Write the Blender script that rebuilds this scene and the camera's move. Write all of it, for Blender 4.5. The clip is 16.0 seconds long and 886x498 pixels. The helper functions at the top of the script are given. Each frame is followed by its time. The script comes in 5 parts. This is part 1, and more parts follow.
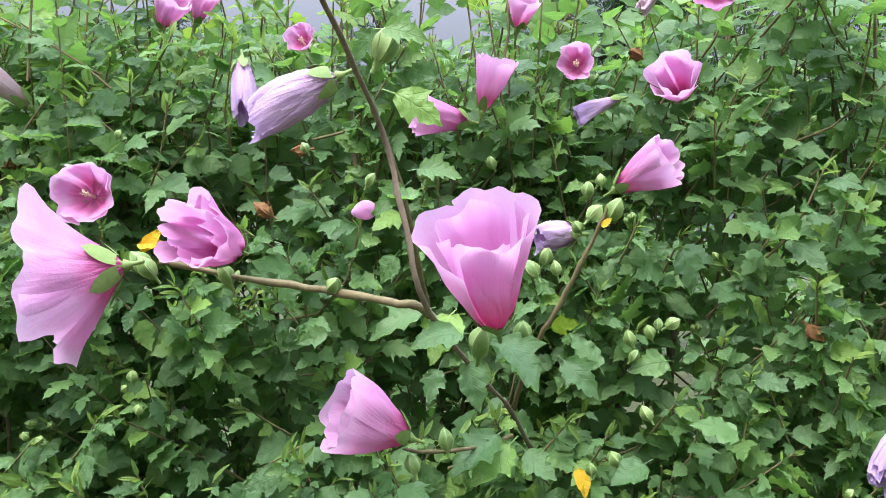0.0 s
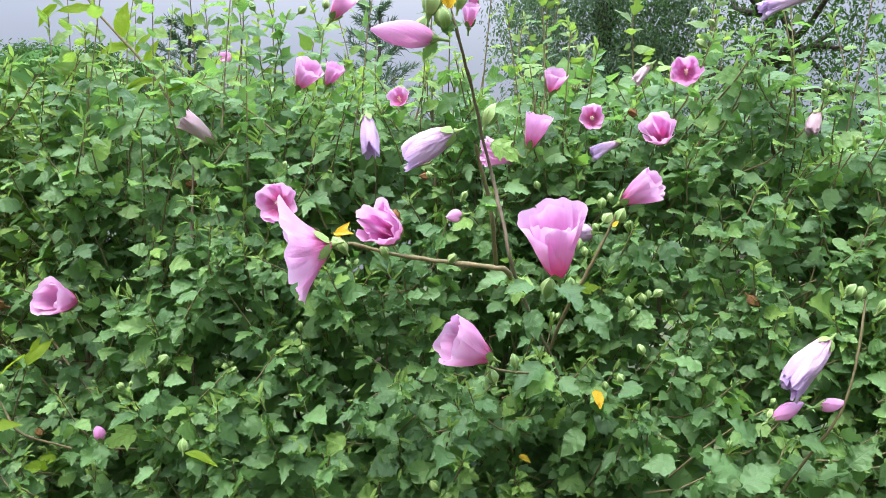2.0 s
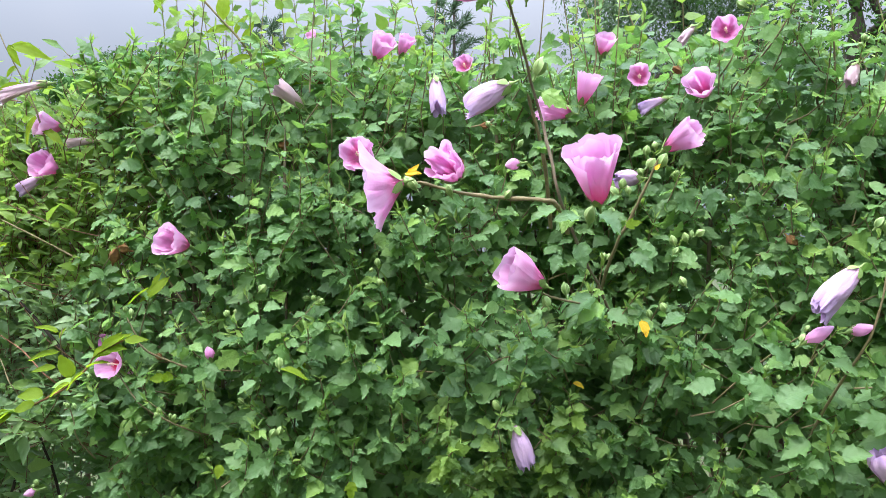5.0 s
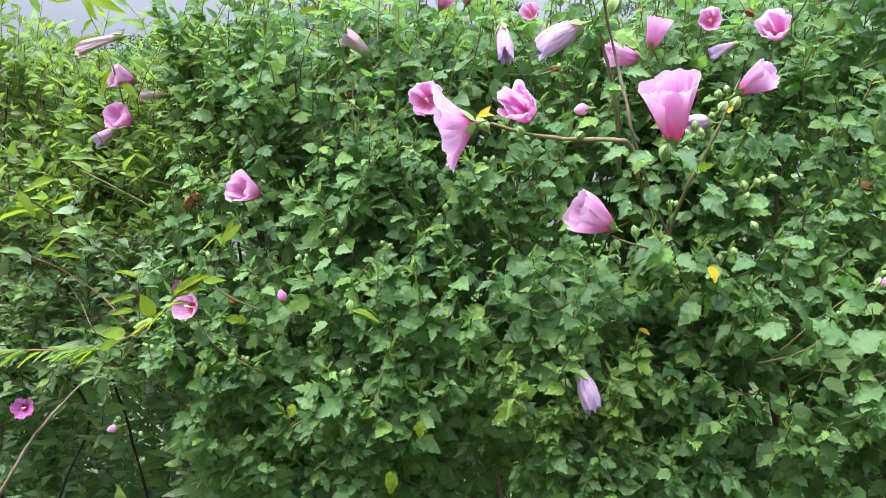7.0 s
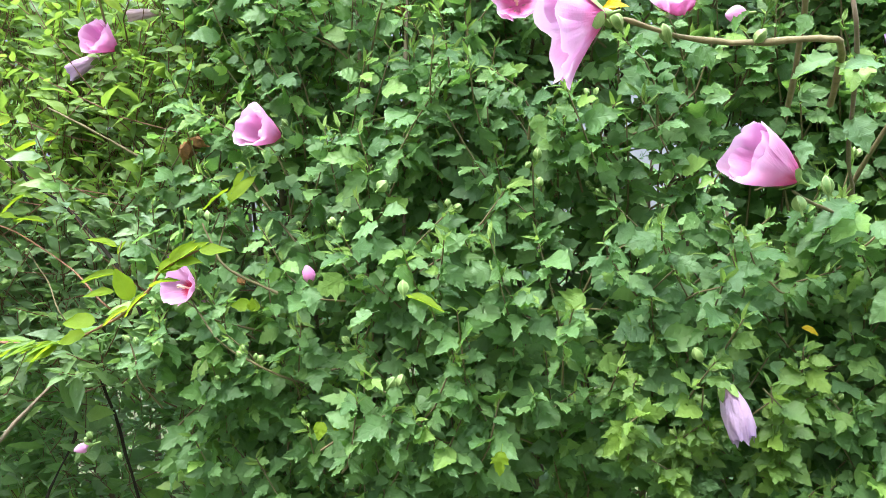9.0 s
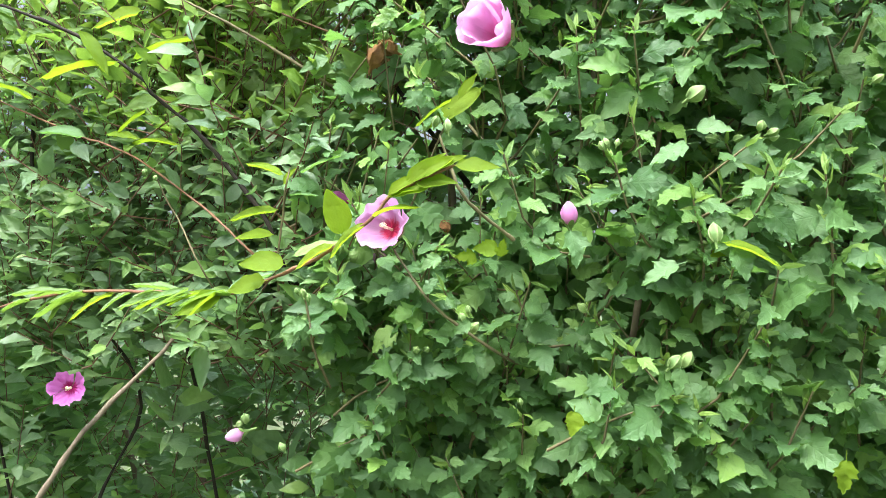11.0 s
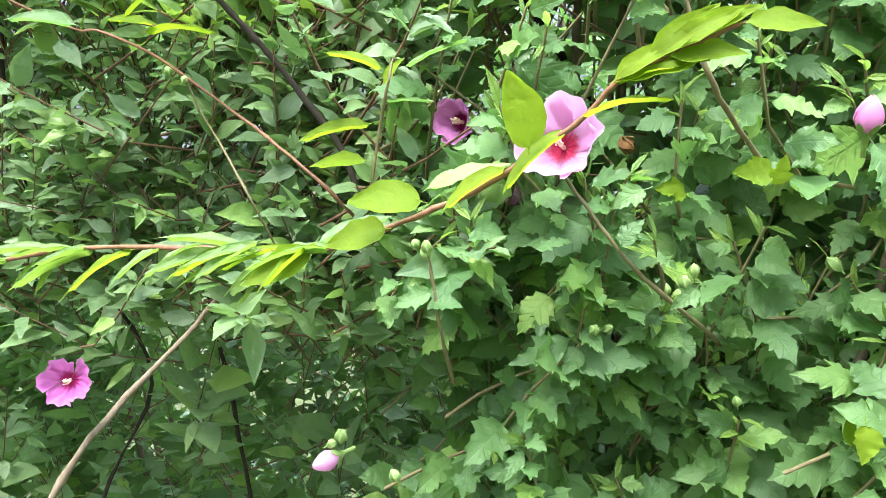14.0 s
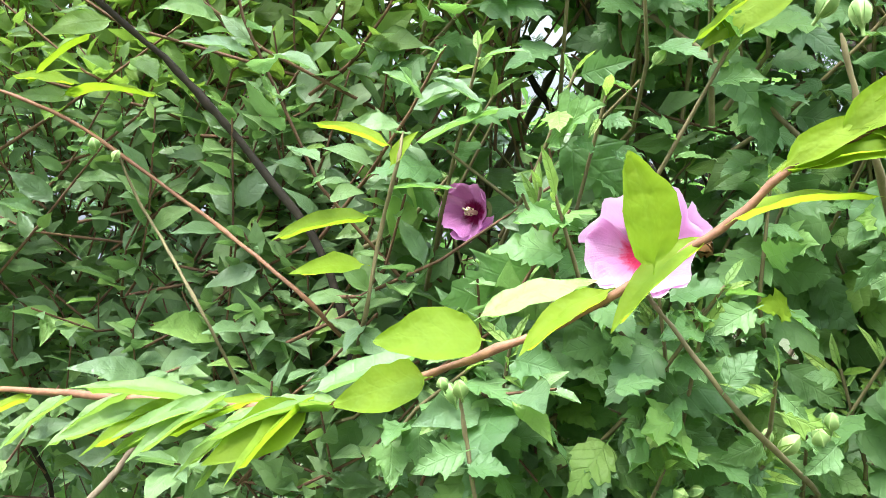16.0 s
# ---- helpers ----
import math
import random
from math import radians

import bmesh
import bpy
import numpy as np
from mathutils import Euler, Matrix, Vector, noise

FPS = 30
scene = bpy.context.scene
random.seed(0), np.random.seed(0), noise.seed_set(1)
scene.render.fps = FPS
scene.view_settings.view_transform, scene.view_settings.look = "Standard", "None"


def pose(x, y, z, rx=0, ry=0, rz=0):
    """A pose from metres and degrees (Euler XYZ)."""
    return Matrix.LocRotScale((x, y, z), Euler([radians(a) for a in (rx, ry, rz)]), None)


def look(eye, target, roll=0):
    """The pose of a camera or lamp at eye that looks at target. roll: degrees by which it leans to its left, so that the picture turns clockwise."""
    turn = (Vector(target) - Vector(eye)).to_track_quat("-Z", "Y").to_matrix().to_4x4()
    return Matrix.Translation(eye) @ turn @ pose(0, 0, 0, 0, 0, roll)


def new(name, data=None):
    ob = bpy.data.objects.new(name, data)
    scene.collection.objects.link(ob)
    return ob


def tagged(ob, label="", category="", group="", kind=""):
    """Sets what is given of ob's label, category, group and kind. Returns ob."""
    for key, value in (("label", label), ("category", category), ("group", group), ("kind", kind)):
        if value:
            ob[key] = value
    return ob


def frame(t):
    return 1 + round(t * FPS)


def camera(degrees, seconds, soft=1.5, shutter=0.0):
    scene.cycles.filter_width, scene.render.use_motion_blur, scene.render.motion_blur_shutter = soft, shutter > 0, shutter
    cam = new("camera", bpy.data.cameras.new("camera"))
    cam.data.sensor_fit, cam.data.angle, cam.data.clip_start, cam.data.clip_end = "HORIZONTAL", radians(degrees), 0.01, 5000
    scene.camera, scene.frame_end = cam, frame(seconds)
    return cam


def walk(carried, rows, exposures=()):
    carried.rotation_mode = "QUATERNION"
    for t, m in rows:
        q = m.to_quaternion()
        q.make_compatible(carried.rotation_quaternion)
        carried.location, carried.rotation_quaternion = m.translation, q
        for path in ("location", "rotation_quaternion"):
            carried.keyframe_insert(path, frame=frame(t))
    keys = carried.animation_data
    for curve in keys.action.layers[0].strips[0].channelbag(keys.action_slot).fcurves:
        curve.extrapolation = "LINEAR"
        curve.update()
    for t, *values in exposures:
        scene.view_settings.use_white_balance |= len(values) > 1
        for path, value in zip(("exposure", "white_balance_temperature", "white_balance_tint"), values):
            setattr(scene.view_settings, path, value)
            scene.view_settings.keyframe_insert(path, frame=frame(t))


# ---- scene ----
# ---------------- camera and its way ----------------
cam = camera(60.0, 16.0, soft=0.85)
PATH = [  # seconds, x, y, z, yaw, pitch, roll
    (0.0, 0.000, 0.000, 1.450, -0.51, -0.23, -1.47),
    (0.5, -0.130, -0.127, 1.501, -8.34, -3.02, -0.64),
    (1.0, -0.138, -0.248, 1.460, -5.98, -0.49, -0.73),
    (1.5, -0.137, -0.288, 1.431, -4.20, 0.79, -0.97),
    (2.0, -0.111, -0.353, 1.411, -1.61, 1.52, -1.20),
    (2.5, -0.081, -0.441, 1.393, 0.92, 1.89, -1.47),
    (3.0, -0.065, -0.521, 1.375, 2.47, 2.31, -1.67),
    (3.5, -0.070, -0.531, 1.372, 3.06, 2.05, -1.85),
    (3.7, -0.071, -0.521, 1.365, 3.01, 2.19, -1.58),
    (6.0, -0.125, -0.484, 1.297, 5.16, 0.84, -1.55),
    (6.5, -0.142, -0.494, 1.282, 5.79, 0.58, -1.46),
    (7.0, -0.129, -0.504, 1.278, 7.34, -0.25, -1.13),
    (7.5, -0.136, -0.448, 1.275, 8.48, -1.28, -1.32),
    (8.0, -0.171, -0.300, 1.260, 9.20, -1.35, -1.42),
    (8.2, -0.171, -0.265, 1.269, 10.05, -1.85, -1.46),
    (10.3, -0.491, -0.055, 1.190, 6.51, 0.52, 1.73),
    (10.5, -0.514, -0.031, 1.186, 6.82, 0.05, 1.69),
    (11.0, -0.568, 0.007, 1.172, 7.46, -0.49, 2.15),
    (11.5, -0.612, 0.037, 1.161, 8.04, -1.08, 2.13),
    (12.0, -0.651, 0.070, 1.157, 8.58, -2.03, 2.15),
    (12.5, -0.713, 0.201, 1.153, 7.56, -4.12, 1.76),
    (13.0, -0.726, 0.238, 1.151, 7.81, -5.42, 1.72),
    (13.5, -0.724, 0.242, 1.151, 7.24, -5.23, 1.85),
    (14.0, -0.732, 0.242, 1.154, 6.24, -4.34, 1.57),
    (14.5, -0.776, 0.258, 1.161, 3.47, -2.86, 1.78),
    (15.0, -0.789, 0.288, 1.170, 2.61, -1.41, 1.78),
    (15.5, -0.791, 0.319, 1.172, 1.54, 0.03, 1.49),
    (16.0, -0.799, 0.369, 1.173, 0.75, 1.41, 1.54),
]


def way(yaw, pitch, roll):
    """Right, up and back of a camera that looks along +y at yaw 0."""
    a, b, c = radians(yaw), radians(pitch), radians(roll)
    ahead = Vector((-math.sin(a) * math.cos(b), math.cos(a) * math.cos(b), math.sin(b)))
    level = Vector((math.cos(a), math.sin(a), 0))
    above = level.cross(ahead)
    right = level * math.cos(c) + above * math.sin(c)
    return right, above * math.cos(c) - level * math.sin(c), -ahead


def eye_pose(x, y, z, yaw, pitch, roll):
    m = Matrix(way(yaw, pitch, roll)).transposed().to_4x4()
    m.translation = (x, y, z)
    return m


EXPOSURE = 1.36
LIGHT_METER = [  # seconds, stops over EXPOSURE, kelvin, tint
    (0.0, -0.20, 6350, 19), (0.8, -0.20, 6350, 19), (2.5, 0.0, 6350, 17), (6.5, 0.06, 6350, 16), (7.5, 0.22, 6400, 15), (8.2, 0.50, 6450, 13), (10.3, 0.54, 6500, 12),
    (12.5, 0.72, 6500, 12), (14.5, 0.82, 6500, 12), (16.0, 0.80, 6500, 12),
]
walk(cam, [(r[0], eye_pose(*r[1:])) for r in PATH], [(t, EXPOSURE + stops, kelvin, tint) for t, stops, kelvin, tint in LIGHT_METER])

# ---------------- sky and sun: bright thin overcast ----------------
SUN_ELEVATION, SUN_AZIMUTH = 60.0, 205.0  # degrees; azimuth clockwise from +y
world = bpy.data.worlds.new("overcast_sky")
scene.world = world
world.use_nodes = True
wn, wl = world.node_tree.nodes, world.node_tree.links
wn.clear()
w_out, w_bg = wn.new("ShaderNodeOutputWorld"), wn.new("ShaderNodeBackground")
sky = wn.new("ShaderNodeTexSky")
sky.sky_type, sky.sun_disc = "NISHITA", False
sky.sun_elevation, sky.sun_rotation = radians(SUN_ELEVATION), radians(SUN_AZIMUTH)
sky.air_density, sky.dust_density, sky.ozone_density = 1.0, 3.0, 1.0
w_co, w_noise, w_ramp, w_mix = wn.new("ShaderNodeTexCoord"), wn.new("ShaderNodeTexNoise"), wn.new("ShaderNodeValToRGB"), wn.new("ShaderNodeMix")
w_noise.inputs["Scale"].default_value, w_noise.inputs["Detail"].default_value = 1.6, 4.0
w_ramp.color_ramp.elements[0].position, w_ramp.color_ramp.elements[0].color = 0.38, (4.6, 5.5, 6.6, 1)
w_ramp.color_ramp.elements[1].position, w_ramp.color_ramp.elements[1].color = 0.62, (6.0, 6.6, 7.4, 1)
w_mix.data_type = "RGBA"
w_mix.inputs[0].default_value = 0.82
w_bg.inputs["Strength"].default_value = 0.165
wl.new(w_co.outputs["Generated"], w_noise.inputs["Vector"])
wl.new(w_noise.outputs["Fac"], w_ramp.inputs["Fac"])
wl.new(sky.outputs[0], w_mix.inputs[6])
wl.new(w_ramp.outputs[0], w_mix.inputs[7])
w_sep, w_up, w_dim = wn.new("ShaderNodeSeparateXYZ"), wn.new("ShaderNodeMapRange"), wn.new("ShaderNodeMix")
w_up.inputs[1].default_value, w_up.inputs[2].default_value, w_up.inputs[3].default_value, w_up.inputs[4].default_value = 0.0, 1.0, 0.17, 4.3
w_dim.data_type, w_dim.blend_type = "RGBA", "MULTIPLY"
w_dim.inputs[0].default_value = 1.0
wl.new(w_co.outputs["Generated"], w_sep.inputs[0])
w_pow = wn.new("ShaderNodeMath")
w_pow.operation = "POWER"
w_pow.inputs[1].default_value = 3.0
wl.new(w_sep.outputs[2], w_pow.inputs[0])
wl.new(w_pow.outputs[0], w_up.inputs[0])
wl.new(w_mix.outputs[2], w_dim.inputs[6])
wl.new(w_up.outputs[0], w_dim.inputs[7])
wl.new(w_dim.outputs[2], w_bg.inputs["Color"])
wl.new(w_bg.outputs[0], w_out.inputs["Surface"])
sun = new("sun", bpy.data.lights.new("sun", "SUN"))
sun.data.energy, sun.data.angle, sun.data.color = 1.9, radians(28), (1.0, 0.96, 0.9)
_az, _el = radians(SUN_AZIMUTH), radians(SUN_ELEVATION)
sun.matrix_world = look((math.sin(_az) * math.cos(_el) * 20, math.cos(_az) * math.cos(_el) * 20, math.sin(_el) * 20), (0, 0, 0))


# ---------------- materials ----------------
def nodes_of(name):
    m = bpy.data.materials.new(name)
    m.use_nodes = True
    t = m.node_tree
    return m, t, t.nodes["Principled BSDF"], t.nodes["Material Output"]


def ramp_node(t, stops):
    r = t.nodes.new("ShaderNodeValToRGB")
    e = r.color_ramp.elements
    while len(e) < len(stops):
        e.new(0.5)
    for el, (p, c) in zip(e, stops):
        el.position, el.color = p, (*c, 1)
    return r


def math_node(t, op, a, b=None):
    n = t.nodes.new("ShaderNodeMath")
    n.operation = op
    for k, v in ((0, a), (1, b)):
        if v is None:
            continue
        if isinstance(v, (int, float)):
            n.inputs[k].default_value = v
        else:
            t.links.new(v, n.inputs[k])
    return n.outputs[0]


def mix_rgb(t, fac, a, b, kind="MIX"):
    n = t.nodes.new("ShaderNodeMix")
    n.data_type, n.blend_type = "RGBA", kind
    for k, v in ((0, fac), (6, a), (7, b)):
        if isinstance(v, (int, float)):
            n.inputs[k].default_value = v
        elif isinstance(v, tuple):
            n.inputs[k].default_value = (*v, 1)
        else:
            t.links.new(v, n.inputs[k])
    return n.outputs[2]


def noise_node(t, scale, detail=3.0, coord=None, rough=0.55):
    n = t.nodes.new("ShaderNodeTexNoise")
    n.inputs["Scale"].default_value, n.inputs["Detail"].default_value, n.inputs["Roughness"].default_value = scale, detail, rough
    if coord is None:
        coord = t.nodes.new("ShaderNodeTexCoord").outputs["Object"]
    t.links.new(coord, n.inputs["Vector"])
    return n.outputs["Fac"]


def chance(t):
    """One random number for each leaf, whether it is an object or an island of a joined mesh."""
    a, b = t.nodes.new("ShaderNodeObjectInfo").outputs["Random"], t.nodes.new("ShaderNodeNewGeometry").outputs["Random Per Island"]
    return math_node(t, "FRACT", math_node(t, "ADD", a, b))


def blade(name, stops, vein, gloss=0.42, through_light=0.3, through_tint=(0.35, 0.62, 0.08), vein_amount=0.35, rib_depth=-0.25, sheen=0.5):
    """Leaf blade: colour by leaf, blotches, veins that follow the blade, gloss and light coming through."""
    m, t, bsdf, out = nodes_of(name)
    uv = t.nodes.new("ShaderNodeTexCoord").outputs["UV"]
    sep = t.nodes.new("ShaderNodeSeparateXYZ")
    t.links.new(uv, sep.inputs[0])
    side = math_node(t, "ABSOLUTE", math_node(t, "SUBTRACT", sep.outputs[0], 0.5))
    run = math_node(t, "SUBTRACT", sep.outputs[1], math_node(t, "MULTIPLY", side, 0.9))
    wave = math_node(t, "ABSOLUTE", math_node(t, "SUBTRACT", math_node(t, "FRACT", math_node(t, "MULTIPLY", run, 5.0)), 0.5))
    ribs = math_node(t, "MAXIMUM", math_node(t, "SUBTRACT", 1.0, math_node(t, "MULTIPLY", wave, 9.0)), math_node(t, "SUBTRACT", 1.0, math_node(t, "MULTIPLY", side, 45.0)))
    ribs = math_node(t, "MAXIMUM", ribs, 0.0)
    pick = chance(t)
    ramp = ramp_node(t, stops)
    t.links.new(pick, ramp.inputs["Fac"])
    pos = t.nodes.new("ShaderNodeNewGeometry").outputs["Position"]
    blot = noise_node(t, 90.0, 3.0, pos)
    zone = noise_node(t, 3.5, 2.0, pos)
    col = mix_rgb(t, math_node(t, "MULTIPLY", blot, 0.7), ramp.outputs[0], mix_rgb(t, 1.0, ramp.outputs[0], (0.5, 0.58, 0.5), "MULTIPLY"))
    col = mix_rgb(t, math_node(t, "MULTIPLY", zone, 0.5), col, mix_rgb(t, 1.0, col, (1.5, 1.3, 0.9), "MULTIPLY"))
    col = mix_rgb(t, math_node(t, "MULTIPLY", ribs, vein_amount), col, vein)
    t.links.new(col, bsdf.inputs["Base Color"])
    rough = math_node(t, "ADD", gloss, math_node(t, "MULTIPLY", noise_node(t, 160.0, 2.0, pos), 0.22))
    t.links.new(rough, bsdf.inputs["Roughness"])
    bsdf.inputs["Specular IOR Level"].default_value = sheen
    bump = t.nodes.new("ShaderNodeBump")
    bump.inputs["Strength"].default_value, bump.inputs["Distance"].default_value = 0.85, 0.0032
    t.links.new(math_node(t, "ADD", math_node(t, "MULTIPLY", ribs, rib_depth), math_node(t, "ADD", blot, math_node(t, "MULTIPLY", noise_node(t, 38.0, 2.0, pos), 2.2))), bump.inputs["Height"])
    t.links.new(bump.outputs[0], bsdf.inputs["Normal"])
    tr, mx = t.nodes.new("ShaderNodeBsdfTranslucent"), t.nodes.new("ShaderNodeMixShader")
    t.links.new(mix_rgb(t, 0.55, col, through_tint), tr.inputs["Color"])
    mx.inputs[0].default_value = through_light
    t.links.new(bsdf.outputs[0], mx.inputs[1])
    t.links.new(tr.outputs[0], mx.inputs[2])
    t.links.new(mx.outputs[0], out.inputs["Surface"])
    return m


def petal_stuff(name, rim, body, throat, throat_end=0.28, through_light=0.5, crumple=0.5):
    """Petal: throat to rim along V, fine ribs across U, crepe bump, light coming through."""
    m, t, bsdf, out = nodes_of(name)
    uv = t.nodes.new("ShaderNodeTexCoord").outputs["UV"]
    sep = t.nodes.new("ShaderNodeSeparateXYZ")
    t.links.new(uv, sep.inputs[0])
    ramp = ramp_node(t, [(0.0, throat), (throat_end * 0.45, throat), (throat_end * 1.15, body), (0.72, body), (1.0, rim)])
    fray = math_node(t, "MULTIPLY", math_node(t, "SUBTRACT", noise_node(t, 9.0, 3.0, uv), 0.5), 0.22)
    t.links.new(math_node(t, "ADD", sep.outputs[1], fray), ramp.inputs["Fac"])
    sp = t.nodes.new("ShaderNodeMapping")
    sp.inputs["Scale"].default_value = (26, 2.2, 1)
    t.links.new(uv, sp.inputs["Vector"])
    ribs = noise_node(t, 1.0, 3.0, sp.outputs[0])
    col = mix_rgb(t, math_node(t, "MULTIPLY", ribs, 0.28), ramp.outputs[0], mix_rgb(t, 1.0, ramp.outputs[0], (0.92, 0.72, 0.9), "MULTIPLY"))
    pos = t.nodes.new("ShaderNodeNewGeometry").outputs["Position"]
    col = mix_rgb(t, math_node(t, "MULTIPLY", noise_node(t, 45.0, 3.0, pos), 0.5), col, mix_rgb(t, 1.0, col, (0.86, 0.70, 0.88), "MULTIPLY"))
    t.links.new(col, bsdf.inputs["Base Color"])
    bsdf.inputs["Roughness"].default_value = 0.7
    bsdf.inputs["Specular IOR Level"].default_value = 0.2
    pos = t.nodes.new("ShaderNodeNewGeometry").outputs["Position"]
    bump = t.nodes.new("ShaderNodeBump")
    bump.inputs["Strength"].default_value, bump.inputs["Distance"].default_value = crumple, 0.0015
    t.links.new(math_node(t, "ADD", ribs, math_node(t, "MULTIPLY", noise_node(t, 150.0, 4.0, pos), 1.1)), bump.inputs["Height"])
    t.links.new(bump.outputs[0], bsdf.inputs["Normal"])
    tr, mx = t.nodes.new("ShaderNodeBsdfTranslucent"), t.nodes.new("ShaderNodeMixShader")
    t.links.new(col, tr.inputs["Color"])
    mx.inputs[0].default_value = through_light
    t.links.new(bsdf.outputs[0], mx.inputs[1])
    t.links.new(tr.outputs[0], mx.inputs[2])
    t.links.new(mx.outputs[0], out.inputs["Surface"])
    return m


def rough_stuff(name, dark, light, scale, rough=0.8, bump_d=0.002, stretch=(1, 1, 1)):
    """Bark, soil, sepals: two-scale mottling with bump."""
    m, t, bsdf, out = nodes_of(name)
    co = t.nodes.new("ShaderNodeTexCoord").outputs["Object"]
    mp = t.nodes.new("ShaderNodeMapping")
    mp.inputs["Scale"].default_value = stretch
    t.links.new(co, mp.inputs["Vector"])
    a, b = noise_node(t, scale, 5.0, mp.outputs[0], 0.65), noise_node(t, scale * 0.12, 2.0, mp.outputs[0])
    r = ramp_node(t, [(0.3, dark), (0.7, light)])
    t.links.new(math_node(t, "ADD", math_node(t, "MULTIPLY", a, 0.6), math_node(t, "MULTIPLY", b, 0.4)), r.inputs["Fac"])
    pick = mix_rgb(t, math_node(t, "MULTIPLY", chance(t), 0.35), r.outputs[0], mix_rgb(t, 1.0, r.outputs[0], (0.6, 0.6, 0.6), "MULTIPLY"))
    t.links.new(pick, bsdf.inputs["Base Color"])
    bsdf.inputs["Roughness"].default_value = rough
    bsdf.inputs["Specular IOR Level"].default_value = 0.3
    bp = t.nodes.new("ShaderNodeBump")
    bp.inputs["Strength"].default_value, bp.inputs["Distance"].default_value = 0.7, bump_d
    t.links.new(a, bp.inputs["Height"])
    t.links.new(bp.outputs[0], bsdf.inputs["Normal"])
    return m


LEAF = blade("hibiscus_leaf", [(0.0, (0.073, 0.157, 0.067)), (0.35, (0.106, 0.218, 0.087)), (0.75, (0.137, 0.263, 0.103)), (0.93, (0.174, 0.319, 0.101)), (1.0, (0.235, 0.403, 0.090))], (0.17, 0.30, 0.115), 0.40, 0.38, (0.30, 0.62, 0.08), 0.14, -0.10, 0.42)
LEAF_YOUNG = blade("young_leaf", [(0.0, (0.120, 0.205, 0.012)), (1.0, (0.175, 0.270, 0.018))], (0.24, 0.44, 0.10), 0.55, 0.5, (0.48, 0.70, 0.03), 0.06, -0.02, 0.2)
LEAF_OVATE = blade("ovate_leaf", [(0.0, (0.115, 0.200, 0.105)), (0.5, (0.165, 0.275, 0.135)), (0.85, (0.200, 0.325, 0.135)), (1.0, (0.25, 0.41, 0.09))], (0.14, 0.24, 0.10), 0.36, 0.34, (0.3, 0.58, 0.12), 0.08, -0.05, 0.6)
LEAF_FRESH = blade("fresh_leaf", [(0.0, (0.085, 0.165, 0.048)), (0.6, (0.125, 0.225, 0.056)), (1.0, (0.18, 0.30, 0.055))], (0.2, 0.36, 0.11), 0.42, 0.38, (0.42, 0.68, 0.07), 0.08, -0.06, 0.4)
LEAF_TIP = blade("shoot_tip_leaf", [(0.0, (0.13, 0.25, 0.06)), (1.0, (0.24, 0.38, 0.08))], (0.25, 0.42, 0.12), 0.5, 0.4, (0.40, 0.65, 0.1), 0.0)
LEAF_YELLOW = blade("yellow_leaf", [(0.0, (0.75, 0.45, 0.01)), (1.0, (0.85, 0.58, 0.03))], (0.85, 0.65, 0.1), 0.5, 0.35, (0.9, 0.6, 0.02), 0.2)
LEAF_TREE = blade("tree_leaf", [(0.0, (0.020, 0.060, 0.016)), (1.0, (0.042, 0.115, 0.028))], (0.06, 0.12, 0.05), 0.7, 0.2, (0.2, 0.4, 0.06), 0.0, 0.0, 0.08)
LEAF_PALE = blade("pale_tree_leaf", [(0.0, (0.060, 0.110, 0.075)), (1.0, (0.105, 0.175, 0.110))], (0.09, 0.15, 0.08), 0.7, 0.25, (0.25, 0.45, 0.12), 0.0, 0.0, 0.08)
NEEDLE = blade("pine_needle", [(0.0, (0.045, 0.095, 0.060)), (1.0, (0.080, 0.150, 0.090))], (0.06, 0.12, 0.06), 0.5, 0.1, (0.2, 0.4, 0.1), 0.0)
GRASS = blade("grass_blade", [(0.0, (0.05, 0.12, 0.03)), (1.0, (0.10, 0.20, 0.05))], (0.1, 0.2, 0.06), 0.5, 0.3, (0.3, 0.5, 0.08), 0.0)
PINK = petal_stuff("pink_petal", (0.79, 0.55, 0.73), (0.78, 0.43, 0.66), (0.78, 0.22, 0.46), 0.42)
PINK_DEEP = petal_stuff("rose_petal", (0.79, 0.49, 0.70), (0.77, 0.37, 0.63), (0.74, 0.18, 0.44), 0.34)
MAGENTA = petal_stuff("magenta_petal", (0.62, 0.22, 0.53), (0.55, 0.15, 0.44), (0.42, 0.02, 0.14), 0.2, 0.35)
MAGENTA_MID = petal_stuff("mauve_petal", (0.74, 0.36, 0.66), (0.68, 0.28, 0.60), (0.30, 0.01, 0.10), 0.22, 0.35)
PINK_THROAT = petal_stuff("red_throated_petal", (0.70, 0.46, 0.64), (0.68, 0.38, 0.59), (0.70, 0.06, 0.15), 0.17)
LILAC = petal_stuff("lilac_petal", (0.58, 0.45, 0.68), (0.68, 0.53, 0.69), (0.72, 0.52, 0.64), 0.3, 0.4, 0.9)
PALE = petal_stuff("faded_petal", (0.62, 0.48, 0.51), (0.66, 0.53, 0.55), (0.62, 0.44, 0.40), 0.3, 0.3, 0.9)
CREAM = rough_stuff("pistil_cream", (0.75, 0.62, 0.40), (0.88, 0.80, 0.58), 300, 0.7, 0.0008)
SEPAL = rough_stuff("sepal_green", (0.12, 0.21, 0.05), (0.24, 0.34, 0.10), 220, 0.6, 0.0006)


